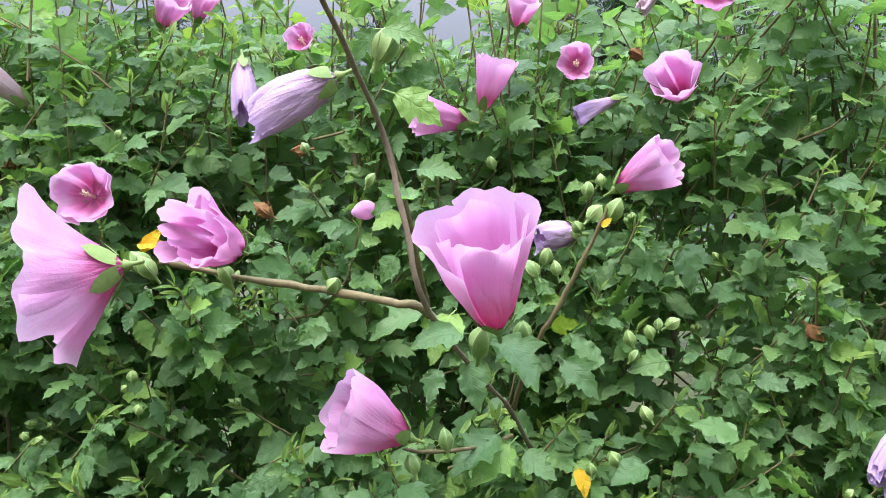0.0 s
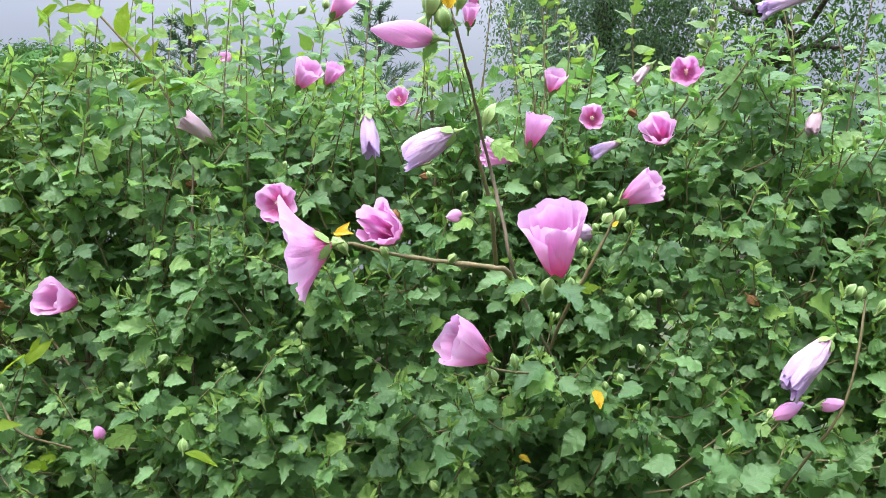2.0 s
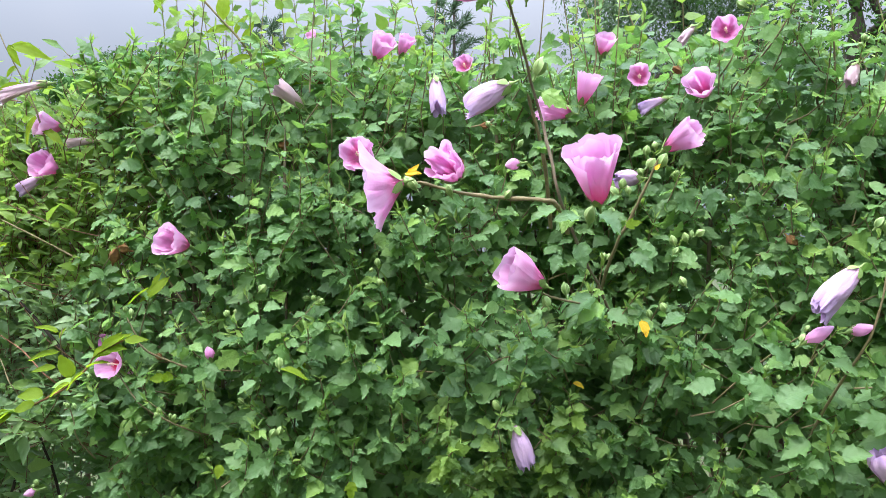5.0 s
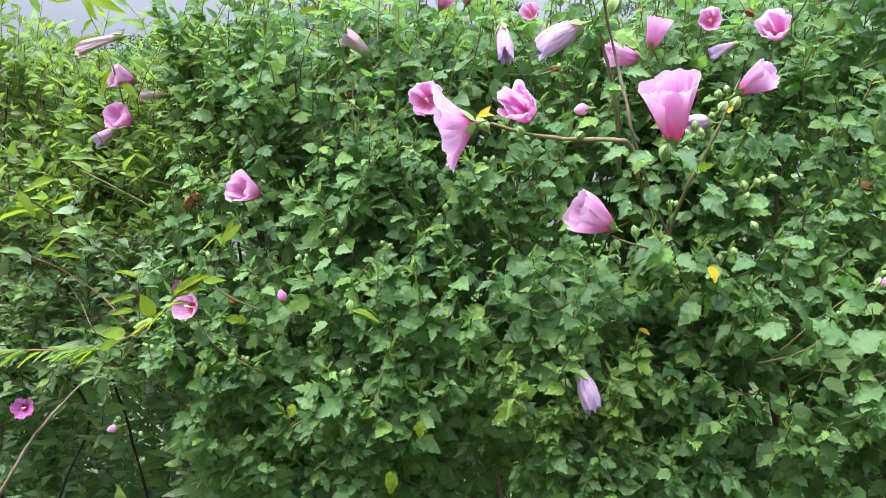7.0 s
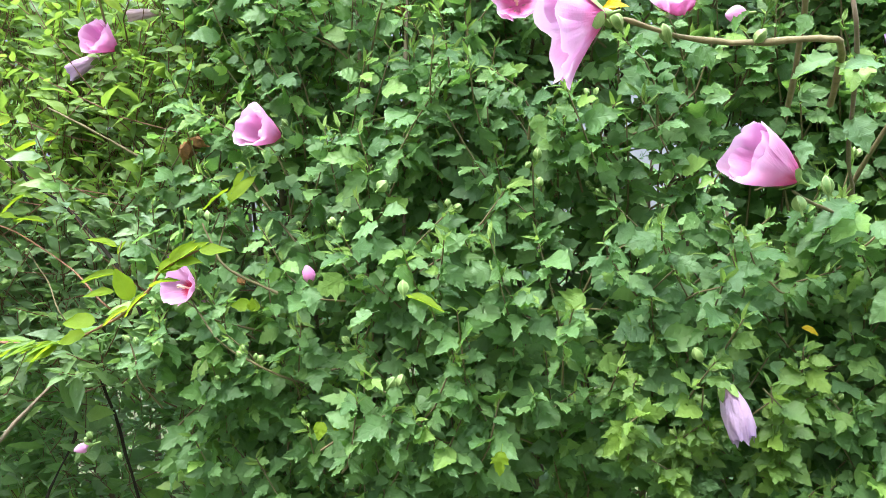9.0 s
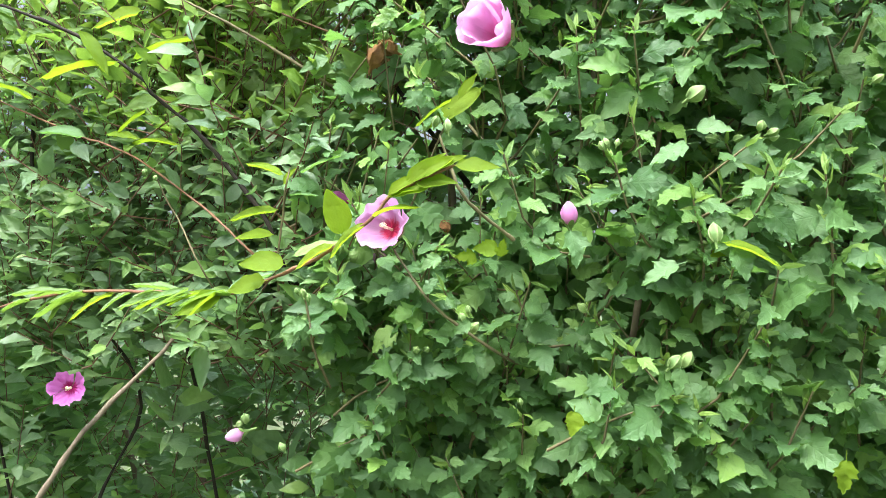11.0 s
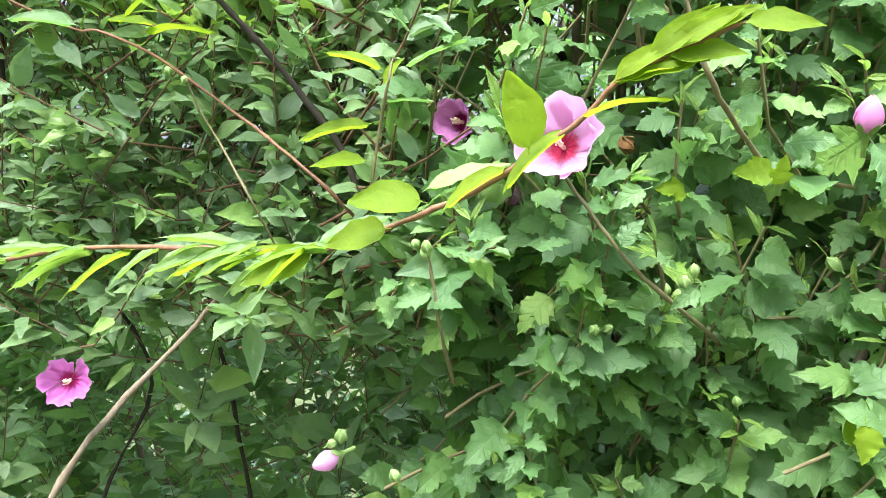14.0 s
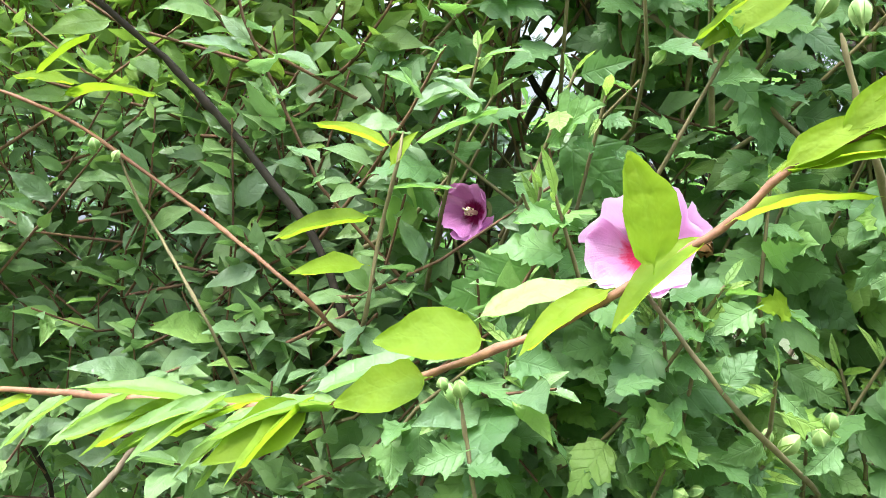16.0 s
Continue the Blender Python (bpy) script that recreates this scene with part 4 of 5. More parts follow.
FLOWERS = [
    ("open", (-0.213, 0.524, 1.442), (-0.263, 0.520, 1.432), .054),
    ("face", (-0.300, 0.690, 1.500), (-0.300, 0.650, 1.504), .027),
    ("furl", (-0.143, 0.552, 1.451), (-0.160, 0.503, 1.464), .026),
    ("goblet", (0.036, 0.468, 1.400), (0.021, 0.417, 1.464), .031),
    ("furl2", (-0.026, 0.613, 1.298), (-0.080, 0.595, 1.324), .036),
    ("limp", (-0.069, 0.552, 1.573), (-0.122, 0.550, 1.551), .020),
    ("cup", (0.244, 0.753, 1.590), (0.222, 0.706, 1.604), .024),
    ("face", (0.153, 0.798, 1.630), (0.143, 0.763, 1.631), .020),
    ("face", (0.279, 0.744, 1.681), (0.264, 0.704, 1.684), .022),
    ("cup", (0.092, 0.811, 1.678), (0.097, 0.791, 1.705), .019),
    ("cup", (0.050, 0.769, 1.585), (0.064, 0.749, 1.631), .021),
    ("furl", (0.034, 0.775, 1.575), (-0.012, 0.755, 1.580), .020),
    ("furl2", (0.166, 0.700, 1.498), (0.206, 0.670, 1.523), .026),
    ("cup", (-0.302, 0.867, 1.704), (-0.276, 0.837, 1.732), .026),
    ("cup", (-0.252, 0.831, 1.698), (-0.235, 0.811, 1.725), .016),
    ("face", (-0.135, 0.864, 1.671), (-0.143, 0.829, 1.681), .018),
    ("wilt", (-0.187, 0.762, 1.638), (-0.181, 0.742, 1.592), .015),
    ("wilt", (-0.415, 0.793, 1.605), (-0.451, 0.773, 1.644), .014),
    ("cup", (-0.240, 0.805, 1.794), (-0.210, 0.785, 1.827), .020),
    ("cup", (-0.030, 0.836, 1.789), (-0.027, 0.816, 1.818), .016),
    ("cup", (-0.019, 0.853, 1.828), (-0.024, 0.833, 1.846), .013),
    ("bud_long", (-0.096, 0.306, 1.611), (-0.150, 0.291, 1.615), .012),
    ("wilt", (0.481, 0.760, 1.807), (0.405, 0.750, 1.793), .012),
    ("cup", (-0.898, 0.871, 1.523), (-0.912, 0.831, 1.536), .027),
    ("cup", (-0.884, 0.865, 1.600), (-0.910, 0.830, 1.607), .024),
    ("wilt", (-0.925, 0.871, 1.512), (-0.965, 0.861, 1.496), .012),
    ("wilt", (-0.875, 0.805, 1.669), (-0.946, 0.785, 1.654), .010),
    ("wilt", (-0.847, 0.907, 1.582), (-0.889, 0.897, 1.584), .009),
    ("cup", (-0.612, 0.775, 1.374), (-0.635, 0.728, 1.384), .030),
    ("face", (-0.708, 0.735, 1.180), (-0.720, 0.695, 1.188), .027),
    ("face", (-0.776, 0.868, 1.208), (-0.794, 0.830, 1.208), .018),
    ("flat", (-1.118, 0.853, 0.983), (-1.113, 0.835, 0.985), .0205),
    ("limp", (0.402, 0.606, 1.311), (0.346, 0.591, 1.268), .021),
    ("bud_long", (0.334, 0.626, 1.209), (0.371, 0.616, 1.232), .010),
    ("bud_long", (0.398, 0.631, 1.223), (0.428, 0.621, 1.230), .009),
    ("limp", (-0.074, 0.712, 1.079), (-0.055, 0.706, 1.032), .018),
    ("limp", (0.451, 0.643, 1.007), (0.439, 0.638, 1.054), .022),
    ("bud_long", (-0.054, 0.706, 1.486), (-0.076, 0.696, 1.482), .009),
    ("wilt", (0.130, 0.714, 1.458), (0.097, 0.704, 1.459), .016),
    ("wilt", (0.196, 0.811, 1.600), (0.154, 0.791, 1.587), .008),
    ("wilt", (0.244, 0.803, 1.716), (0.220, 0.793, 1.697), .008),
    ("wilt", (0.490, 0.780, 1.636), (0.475, 0.770, 1.610), .012),
    ("cup", (-0.432, 0.956, 1.769), (-0.436, 0.936, 1.778), .011),
    ("bud_long", (-0.849, 0.718, 0.981), (-0.861, 0.703, 0.978), .0062),
    ("bud_long", (-0.546, 0.697, 1.192), (-0.548, 0.687, 1.212), .0075),
    ("bud_long", (-0.738, 0.830, 1.148), (-0.750, 0.818, 1.156), .0075),
]
SPECIAL = {0: PINK, 5: LILAC, 29: PINK_THROAT, 3: PINK, 4: PINK, 30: MAGENTA_MID, 31: MAGENTA, 17: PALE, 22: LILAC, 26: PALE, 27: PALE, 40: PALE, 41: PALE}
for n, (style, b, t, r) in enumerate(FLOWERS):
    bloom(shrub_at(b[0]), style, b, t, r, n + 1, SPECIAL.get(n))

STEMS = {
    "main_stem": ([(-0.081, 0.311, 1.639), (-0.072, 0.325, 1.609), (-0.056, 0.400, 1.580), (-0.041, 0.474, 1.547), (-0.030, 0.504, 1.514), (-0.020, 0.502, 1.467), (-0.006, 0.518, 1.406), (0.039, 0.669, 1.331), (0.067, 0.737, 1.291), (0.103, 0.820, 1.216)], .0015, .0025),
    "d_twig": ([(-0.031, 0.615, 1.288), (-0.010, 0.638, 1.279), (0.036, 0.696, 1.267), (0.070, 0.758, 1.260)], .0015, .0022),
    "flower_branch": ([(-0.197, 0.550, 1.442), (-0.191, 0.551, 1.443), (-0.147, 0.566, 1.431), (-0.089, 0.565, 1.421), (-0.033, 0.526, 1.413), (-0.011, 0.540, 1.406), (0.011, 0.637, 1.373)], .0022, .0034),
    "stem_b": ([(-0.045, 0.546, 1.558), (-0.039, 0.566, 1.539), (-0.028, 0.589, 1.504), (-0.019, 0.618, 1.458), (-0.008, 0.712, 1.385)], .0022, .003),
    "stem_j": ([(0.147, 0.653, 1.478), (0.133, 0.668, 1.445), (0.115, 0.687, 1.404), (0.094, 0.715, 1.361), (0.078, 0.779, 1.296), (0.076, 0.863, 1.216)], .0019, .0031),
    "stem_q": ([(0.453, 0.609, 1.369), (0.439, 0.606, 1.296), (0.427, 0.619, 1.230), (0.414, 0.641, 1.187), (0.398, 0.703, 1.116), (0.379, 0.847, 0.951)], .0014, .0022),
    "vine": ([(-0.638, 0.603, 1.233), (-0.655, 0.605, 1.226), (-0.666, 0.608, 1.222), (-0.679, 0.611, 1.215), (-0.693, 0.615, 1.207), (-0.706, 0.623, 1.192), (-0.724, 0.631, 1.178), (-0.755, 0.643, 1.157), (-0.778, 0.647, 1.146), (-0.812, 0.657, 1.131), (-0.832, 0.662, 1.123), (-0.854, 0.667, 1.118), (-0.893, 0.678, 1.115), (-0.943, 0.697, 1.114), (-1.010, 0.730, 1.110), (-1.092, 0.768, 1.099), (-1.233, 0.852, 1.066), (-1.459, 1.010, 0.991)], .0013, .0019),
    "dark_branch": ([(-1.208, 0.801, 1.427), (-1.148, 0.806, 1.409), (-1.095, 0.820, 1.388), (-1.029, 0.833, 1.345), (-1.019, 0.834, 1.330), (-0.983, 0.855, 1.299), (-0.956, 0.863, 1.270), (-0.934, 0.866, 1.245), (-0.888, 0.868, 1.187), (-0.867, 0.878, 1.124), (-0.860, 0.911, 1.058)], .0018, .0030),
    "red_branch": ([(-1.216, 0.825, 1.323), (-1.162, 0.831, 1.301), (-1.114, 0.856, 1.280), (-1.070, 0.818, 1.271), (-1.024, 0.823, 1.252), (-0.972, 0.834, 1.215), (-0.936, 0.830, 1.191), (-0.882, 0.805, 1.153), (-0.854, 0.852, 1.113)], .0009, .0015),
    "fork_a": ([(-0.859, 1.079, 1.438), (-0.827, 1.090, 1.397), (-0.771, 1.105, 1.345), (-0.738, 1.109, 1.302)], .0025, .003),
    "fork_b": ([(-0.704, 1.105, 1.369), (-0.722, 1.109, 1.336), (-0.738, 1.109, 1.302), (-0.768, 1.121, 1.251), (-0.789, 1.143, 1.205), (-0.810, 1.185, 1.122)], .004, .005),
    "stem_c": ([(-0.792, 0.986, 1.409), (-0.757, 1.005, 1.360), (-0.726, 1.022, 1.322), (-0.682, 1.047, 1.264), (-0.634, 1.076, 1.206)], .003, .004),
    "stem_d": ([(-0.692, 1.008, 1.420), (-0.664, 1.023, 1.358), (-0.634, 1.040, 1.294), (-0.610, 1.053, 1.251), (-0.581, 1.079, 1.166)], .004, .005),
    "stick": ([(-1.010, 0.923, 1.056), (-1.036, 0.903, 1.018), (-1.103, 0.870, 0.936), (-1.151, 0.853, 0.855), (-1.199, 0.867, 0.786)], .0022, .0042),
    "bud_stem_a": ([(-0.985, 0.786, 1.233), (-0.977, 0.795, 1.209), (-0.962, 0.799, 1.183), (-0.932, 0.779, 1.145), (-0.920, 0.808, 1.104)], .0008, .0011),
    "bud_stem_b": ([(-0.794, 0.722, 1.114), (-0.790, 0.727, 1.091), (-0.785, 0.729, 1.062), (-0.780, 0.775, 1.018)], .0010, .0014),
    "bud_stem_c": ([(-0.711, 0.726, 1.166), (-0.695, 0.721, 1.145), (-0.663, 0.725, 1.107), (-0.598, 0.790, 1.055), (-0.560, 0.950, 1.020)], .0011, .0016),
    "green_shoot": ([(-0.826, 0.759, 1.242), (-0.829, 0.757, 1.222), (-0.838, 0.776, 1.191), (-0.846, 0.788, 1.146), (-0.858, 0.829, 1.112)], .0010, .0014),
    "bud_stem_d": ([(-0.659, 0.650, 1.263), (-0.650, 0.655, 1.239), (-0.635, 0.665, 1.209), (-0.596, 0.718, 1.177)], .0012, .0017),
    "long_shoot": ([(-0.669, 0.885, 1.906), (-0.623, 0.888, 1.834), (-0.561, 0.896, 1.762), (-0.522, 0.906, 1.703), (-0.501, 0.924, 1.667), (-0.464, 0.968, 1.595)], .0016, .003),
    "left_tip": ([(-0.969, 0.800, 1.782), (-0.949, 0.800, 1.735), (-0.936, 0.810, 1.701), (-0.916, 0.820, 1.649), (-0.903, 0.840, 1.579), (-0.920, 0.900, 1.508), (-0.956, 1.000, 1.459)], .0009, .0018),
    "arch_a": ([(-0.597, 0.791, 1.238), (-0.643, 0.806, 1.288), (-0.688, 0.842, 1.338), (-0.739, 0.896, 1.401)], .0015, .002),
    "left_shoot_c": ([(-0.981, 0.827, 1.434), (-0.928, 0.823, 1.408), (-0.875, 0.824, 1.380), (-0.827, 0.838, 1.352), (-0.790, 0.903, 1.330)], .0014, .002),
}
BRIGHT_LEAVES = [
    ("lance", (-0.695, 0.616, 1.207), (-0.656, 0.601, 1.230)),
    ("lance", (-0.708, 0.619, 1.191), (-0.675, 0.609, 1.214)),
    ("round", (-0.733, 0.622, 1.176), (-0.740, 0.606, 1.210)),
    ("lance", (-0.715, 0.630, 1.186), (-0.751, 0.620, 1.168)),
    ("lance", (-0.745, 0.638, 1.167), (-0.778, 0.628, 1.151)),
    ("round", (-0.788, 0.640, 1.148), (-0.824, 0.630, 1.152)),
    ("round", (-0.808, 0.650, 1.132), (-0.839, 0.640, 1.129)),
    ("ovate", (-0.853, 0.665, 1.117), (-0.888, 0.645, 1.104)),
    ("willow", (-0.850, 0.667, 1.123), (-0.873, 0.647, 1.101)),
    ("willow", (-0.885, 0.668, 1.122), (-0.913, 0.643, 1.092)),
    ("willow", (-0.900, 0.680, 1.118), (-0.941, 0.660, 1.092)),
    ("willow", (-0.931, 0.696, 1.118), (-0.968, 0.676, 1.093)),
    ("willow", (-0.961, 0.711, 1.114), (-0.988, 0.691, 1.101)),
    ("willow", (-0.872, 0.677, 1.119), (-0.907, 0.667, 1.113)),
]
BRIGHT_LEAVES += [
    ("willow", (-0.992, 0.725, 1.109), (-1.030, 0.705, 1.089)),
    ("willow", (-1.028, 0.740, 1.107), (-1.071, 0.730, 1.079)),
    ("lance", (-1.034, 0.822, 1.270), (-0.981, 0.812, 1.292)),
    ("lance", (-1.063, 0.818, 1.280), (-1.022, 0.808, 1.286)),
    ("lance", (-0.833, 0.759, 1.235), (-0.868, 0.749, 1.252)),
    ("ovate", (-0.846, 0.771, 1.173), (-0.879, 0.751, 1.176)),
    ("lance", (-0.845, 0.779, 1.200), (-0.892, 0.759, 1.196)),
    ("ovate", (-0.832, 0.758, 1.225), (-0.821, 0.753, 1.243)),
    ("lance", (-1.026, 0.836, 1.311), (-1.062, 0.816, 1.284)),
    ("lance", (-1.094, 0.809, 1.394), (-1.046, 0.799, 1.354)),
    ("lance", (-1.054, 0.822, 1.363), (-1.151, 0.812, 1.363)),
    ("lance", (-1.036, 0.822, 1.366), (-0.966, 0.812, 1.407)),
    ("ovate", (-1.014, 0.797, 1.412), (-1.074, 0.787, 1.403)),
    ("lance", (-1.155, 0.820, 1.319), (-1.205, 0.810, 1.349)),
]
BRIGHT_LEAVES += [
    ("lobed", (0.093, 0.629, 1.381), (0.117, 0.609, 1.389)),
    ("lobed", (-0.535, 0.697, 1.026), (-0.538, 0.687, 0.997)),
    ("lobed", (-0.319, 0.664, 1.008), (-0.321, 0.654, 0.972)),
    ("round", (-0.371, 0.680, 0.925), (-0.369, 0.670, 0.891)),
    ("lobed", (-0.405, 0.728, 1.181), (-0.422, 0.718, 1.164)),
    ("lance", (-0.634, 0.743, 1.322), (-0.682, 0.723, 1.290)),
    ("lobed", (-0.632, 0.751, 1.157), (-0.656, 0.731, 1.162)),
    ("round", (-0.526, 0.736, 1.002), (-0.523, 0.726, 1.031)),
    ("lance", (-0.659, 0.723, 1.307), (-0.698, 0.713, 1.289)),
    ("lance", (-0.652, 0.723, 1.307), (-0.639, 0.713, 1.330)),
    ("lobed", (-0.607, 0.659, 1.169), (-0.635, 0.649, 1.168)),
    ("lobed", (-0.605, 0.659, 1.162), (-0.600, 0.649, 1.181)),
    ("lance", (-0.423, 0.656, 1.180), (-0.380, 0.646, 1.181)),
    ("willow", (-0.667, 0.885, 1.901), (-0.690, 0.875, 1.927)),
]
BRIGHT_LEAVES += [
    ("ovate", (-0.654, 0.886, 1.879), (-0.680, 0.876, 1.907)),
    ("lance", (-0.641, 0.887, 1.861), (-0.606, 0.877, 1.880)),
    ("lance", (-0.631, 0.888, 1.846), (-0.692, 0.878, 1.848)),
    ("lance", (-0.690, 0.887, 1.851), (-0.719, 0.877, 1.816)),
    ("lance", (-0.720, 0.886, 1.876), (-0.770, 0.876, 1.873)),
    ("lance", (-0.707, 0.886, 1.864), (-0.735, 0.876, 1.904)),
    ("ovate", (-0.590, 0.892, 1.797), (-0.580, 0.882, 1.855)),
    ("lance", (-0.566, 0.895, 1.769), (-0.550, 0.885, 1.811)),
    ("lance", (-0.553, 0.898, 1.752), (-0.534, 0.888, 1.794)),
    ("lance", (-0.576, 0.894, 1.784), (-0.635, 0.884, 1.780)),
    ("lance", (-0.540, 0.901, 1.730), (-0.589, 0.891, 1.719)),
    ("lance", (-0.522, 0.906, 1.703), (-0.483, 0.896, 1.737)),
    ("lance", (-0.514, 0.915, 1.690), (-0.571, 0.905, 1.671)),
    ("lance", (-0.501, 0.924, 1.669), (-0.450, 0.914, 1.700)),
]
BRIGHT_LEAVES += [
    ("lance", (-0.966, 0.800, 1.742), (-1.036, 0.790, 1.760)),
    ("lance", (-0.945, 0.800, 1.739), (-0.924, 0.790, 1.706)),
    ("lance", (-0.941, 0.800, 1.737), (-0.875, 0.790, 1.728)),
    ("lance", (-0.938, 0.810, 1.705), (-0.951, 0.800, 1.684)),
    ("lance", (-0.920, 0.820, 1.668), (-0.873, 0.810, 1.671)),
    ("lance", (-0.929, 0.820, 1.671), (-0.991, 0.810, 1.673)),
    ("lance", (-0.913, 0.830, 1.619), (-0.947, 0.820, 1.576)),
    ("lance", (-0.904, 0.830, 1.596), (-0.857, 0.820, 1.573)),
]
DULL_LEAVES = [
    ("lance", (-0.787, 0.662, 1.155), (-0.748, 0.662, 1.180)),
    ("lance", (-0.852, 0.677, 1.122), (-0.815, 0.677, 1.147)),
    ("lance", (-0.820, 0.770, 1.238), (-0.782, 0.770, 1.270)),
    ("lance", (-0.834, 0.781, 1.216), (-0.801, 0.771, 1.225)),
    ("lance", (-1.100, 0.835, 1.280), (-1.157, 0.825, 1.294)),
    ("lobed", (-0.026, 0.545, 1.559), (0.019, 0.530, 1.533)),
]
FORE_LEAVES = [
    ("lobed", (-0.028, 0.470, 1.584), (0.007, 0.455, 1.575)),
    ("lobed", (-0.023, 0.574, 1.495), (-0.053, 0.554, 1.471)),
    ("lobed", (-0.011, 0.554, 1.506), (0.028, 0.534, 1.503)),
    ("lobed", (-0.014, 0.564, 1.486), (-0.051, 0.584, 1.497)),
    ("lobed", (-0.030, 0.565, 1.443), (-0.046, 0.555, 1.419)),
    ("lobed", (-0.012, 0.557, 1.403), (-0.064, 0.537, 1.390)),
    ("lobed", (0.015, 0.527, 1.390), (-0.028, 0.497, 1.390)),
    ("lobed", (0.010, 0.560, 1.399), (-0.014, 0.510, 1.374)),
    ("lobed", (0.039, 0.488, 1.390), (0.067, 0.438, 1.366)),
    ("lobed", (0.024, 0.613, 1.357), (0.023, 0.573, 1.319)),
    ("lobed", (-0.001, 0.672, 1.342), (-0.014, 0.652, 1.307)),
    ("lobed", (0.046, 0.498, 1.403), (0.067, 0.478, 1.419)),
    ("lobed", (-0.089, 0.615, 1.383), (-0.123, 0.605, 1.376)),
    ("lobed", (-0.092, 0.578, 1.434), (-0.087, 0.558, 1.459)),
]
FORE_LEAVES += [
    ("lobed", (-0.118, 0.588, 1.425), (-0.108, 0.578, 1.396)),
    ("lobed", (0.114, 0.694, 1.343), (0.145, 0.654, 1.309)),
    ("lobed", (0.146, 0.699, 1.336), (0.121, 0.699, 1.383)),
    ("lobed", (0.239, 0.740, 1.442), (0.253, 0.720, 1.386)),
    ("lobed", (0.213, 0.717, 1.336), (0.166, 0.697, 1.336)),
    ("lobed", (0.066, 0.717, 1.256), (0.024, 0.677, 1.233)),
    ("lobed", (0.079, 0.717, 1.255), (0.109, 0.677, 1.235)),
    ("lobed", (0.051, 0.696, 1.277), (-0.011, 0.656, 1.252)),
    ("lobed", (-0.447, 0.658, 1.273), (-0.409, 0.648, 1.275)),
    ("lobed", (-0.455, 0.657, 1.260), (-0.497, 0.647, 1.249)),
    ("lobed", (-0.460, 0.648, 1.161), (-0.501, 0.638, 1.146)),
    ("lobed", (-0.545, 0.689, 1.186), (-0.533, 0.669, 1.147)),
    ("lobed", (-0.445, 0.701, 1.071), (-0.445, 0.681, 1.042)),
    ("lobed", (-0.414, 0.656, 1.176), (-0.398, 0.646, 1.141)),
]
FORE_LEAVES += [
    ("lobed", (-0.725, 0.714, 1.121), (-0.703, 0.704, 1.135)),
    ("lobed", (-0.676, 0.711, 1.125), (-0.663, 0.706, 1.148)),
    ("lobed", (-0.663, 0.718, 1.158), (-0.689, 0.708, 1.145)),
    ("lobed", (-0.789, 0.722, 1.082), (-0.764, 0.712, 1.085)),
    ("lobed", (-0.792, 0.722, 1.089), (-0.824, 0.712, 1.081)),
    ("lobed", (-0.632, 0.703, 1.101), (-0.651, 0.693, 1.086)),
    ("lobed", (0.293, 0.642, 1.131), (0.241, 0.627, 1.185)),
    ("lobed", (0.301, 0.642, 1.122), (0.363, 0.627, 1.165)),
    ("lobed", (0.323, 0.651, 1.179), (0.280, 0.641, 1.223)),
    ("lobed", (0.377, 0.641, 1.179), (0.425, 0.621, 1.165)),
    ("lobed", (0.441, 0.641, 1.144), (0.482, 0.621, 1.188)),
    ("lobed", (0.455, 0.642, 1.094), (0.390, 0.622, 1.108)),
    ("lobed", (0.343, 0.652, 1.069), (0.286, 0.632, 1.042)),
    ("lobed", (0.388, 0.643, 1.046), (0.436, 0.623, 1.058)),
]
FORE_LEAVES += [
    ("lobed", (0.484, 0.632, 1.129), (0.499, 0.612, 1.072)),
    ("lobed", (0.224, 0.680, 1.146), (0.168, 0.660, 1.149)),
    ("lobed", (0.237, 0.690, 1.184), (0.204, 0.670, 1.226)),
    ("lobed", (0.488, 0.618, 1.249), (0.438, 0.603, 1.272)),
    ("lobed", (0.499, 0.620, 1.212), (0.444, 0.605, 1.223)),
    ("lobed", (0.278, 0.715, 1.268), (0.226, 0.695, 1.298)),
    ("lobed", (0.185, 0.698, 1.246), (0.137, 0.678, 1.231)),
    ("lobed", (0.062, 0.697, 1.267), (0.013, 0.657, 1.237)),
    ("lobed", (0.106, 0.718, 1.183), (0.066, 0.698, 1.142)),
    ("lobed", (-0.133, 0.745, 1.120), (-0.077, 0.725, 1.140)),
    ("lobed", (-0.227, 0.760, 1.175), (-0.282, 0.740, 1.142)),
    ("lobed", (-0.358, 0.754, 1.236), (-0.411, 0.734, 1.221)),
    ("lobed", (-0.095, 0.312, 1.610), (-0.111, 0.307, 1.590)),
    ("lobed", (-0.089, 0.313, 1.619), (-0.066, 0.308, 1.632)),
]
YELLOW_LEAVES = [
    ("ovate", (-0.214, 0.553, 1.457), (-0.192, 0.543, 1.458)),
    ("ovate", (-0.212, 0.553, 1.452), (-0.198, 0.543, 1.467)),
    ("round", (0.128, 0.718, 1.238), (0.133, 0.703, 1.218)),
    ("round", (0.026, 0.776, 1.136), (0.041, 0.766, 1.132)),
    ("round", (-0.075, 0.813, 1.152), (-0.070, 0.808, 1.141)),
    ("round", (0.141, 0.651, 1.463), (0.148, 0.646, 1.470)),
    ("ovate", (-0.084, 0.310, 1.638), (-0.077, 0.300, 1.656)),
    ("ovate", (-0.080, 0.311, 1.639), (-0.089, 0.301, 1.655)),
]
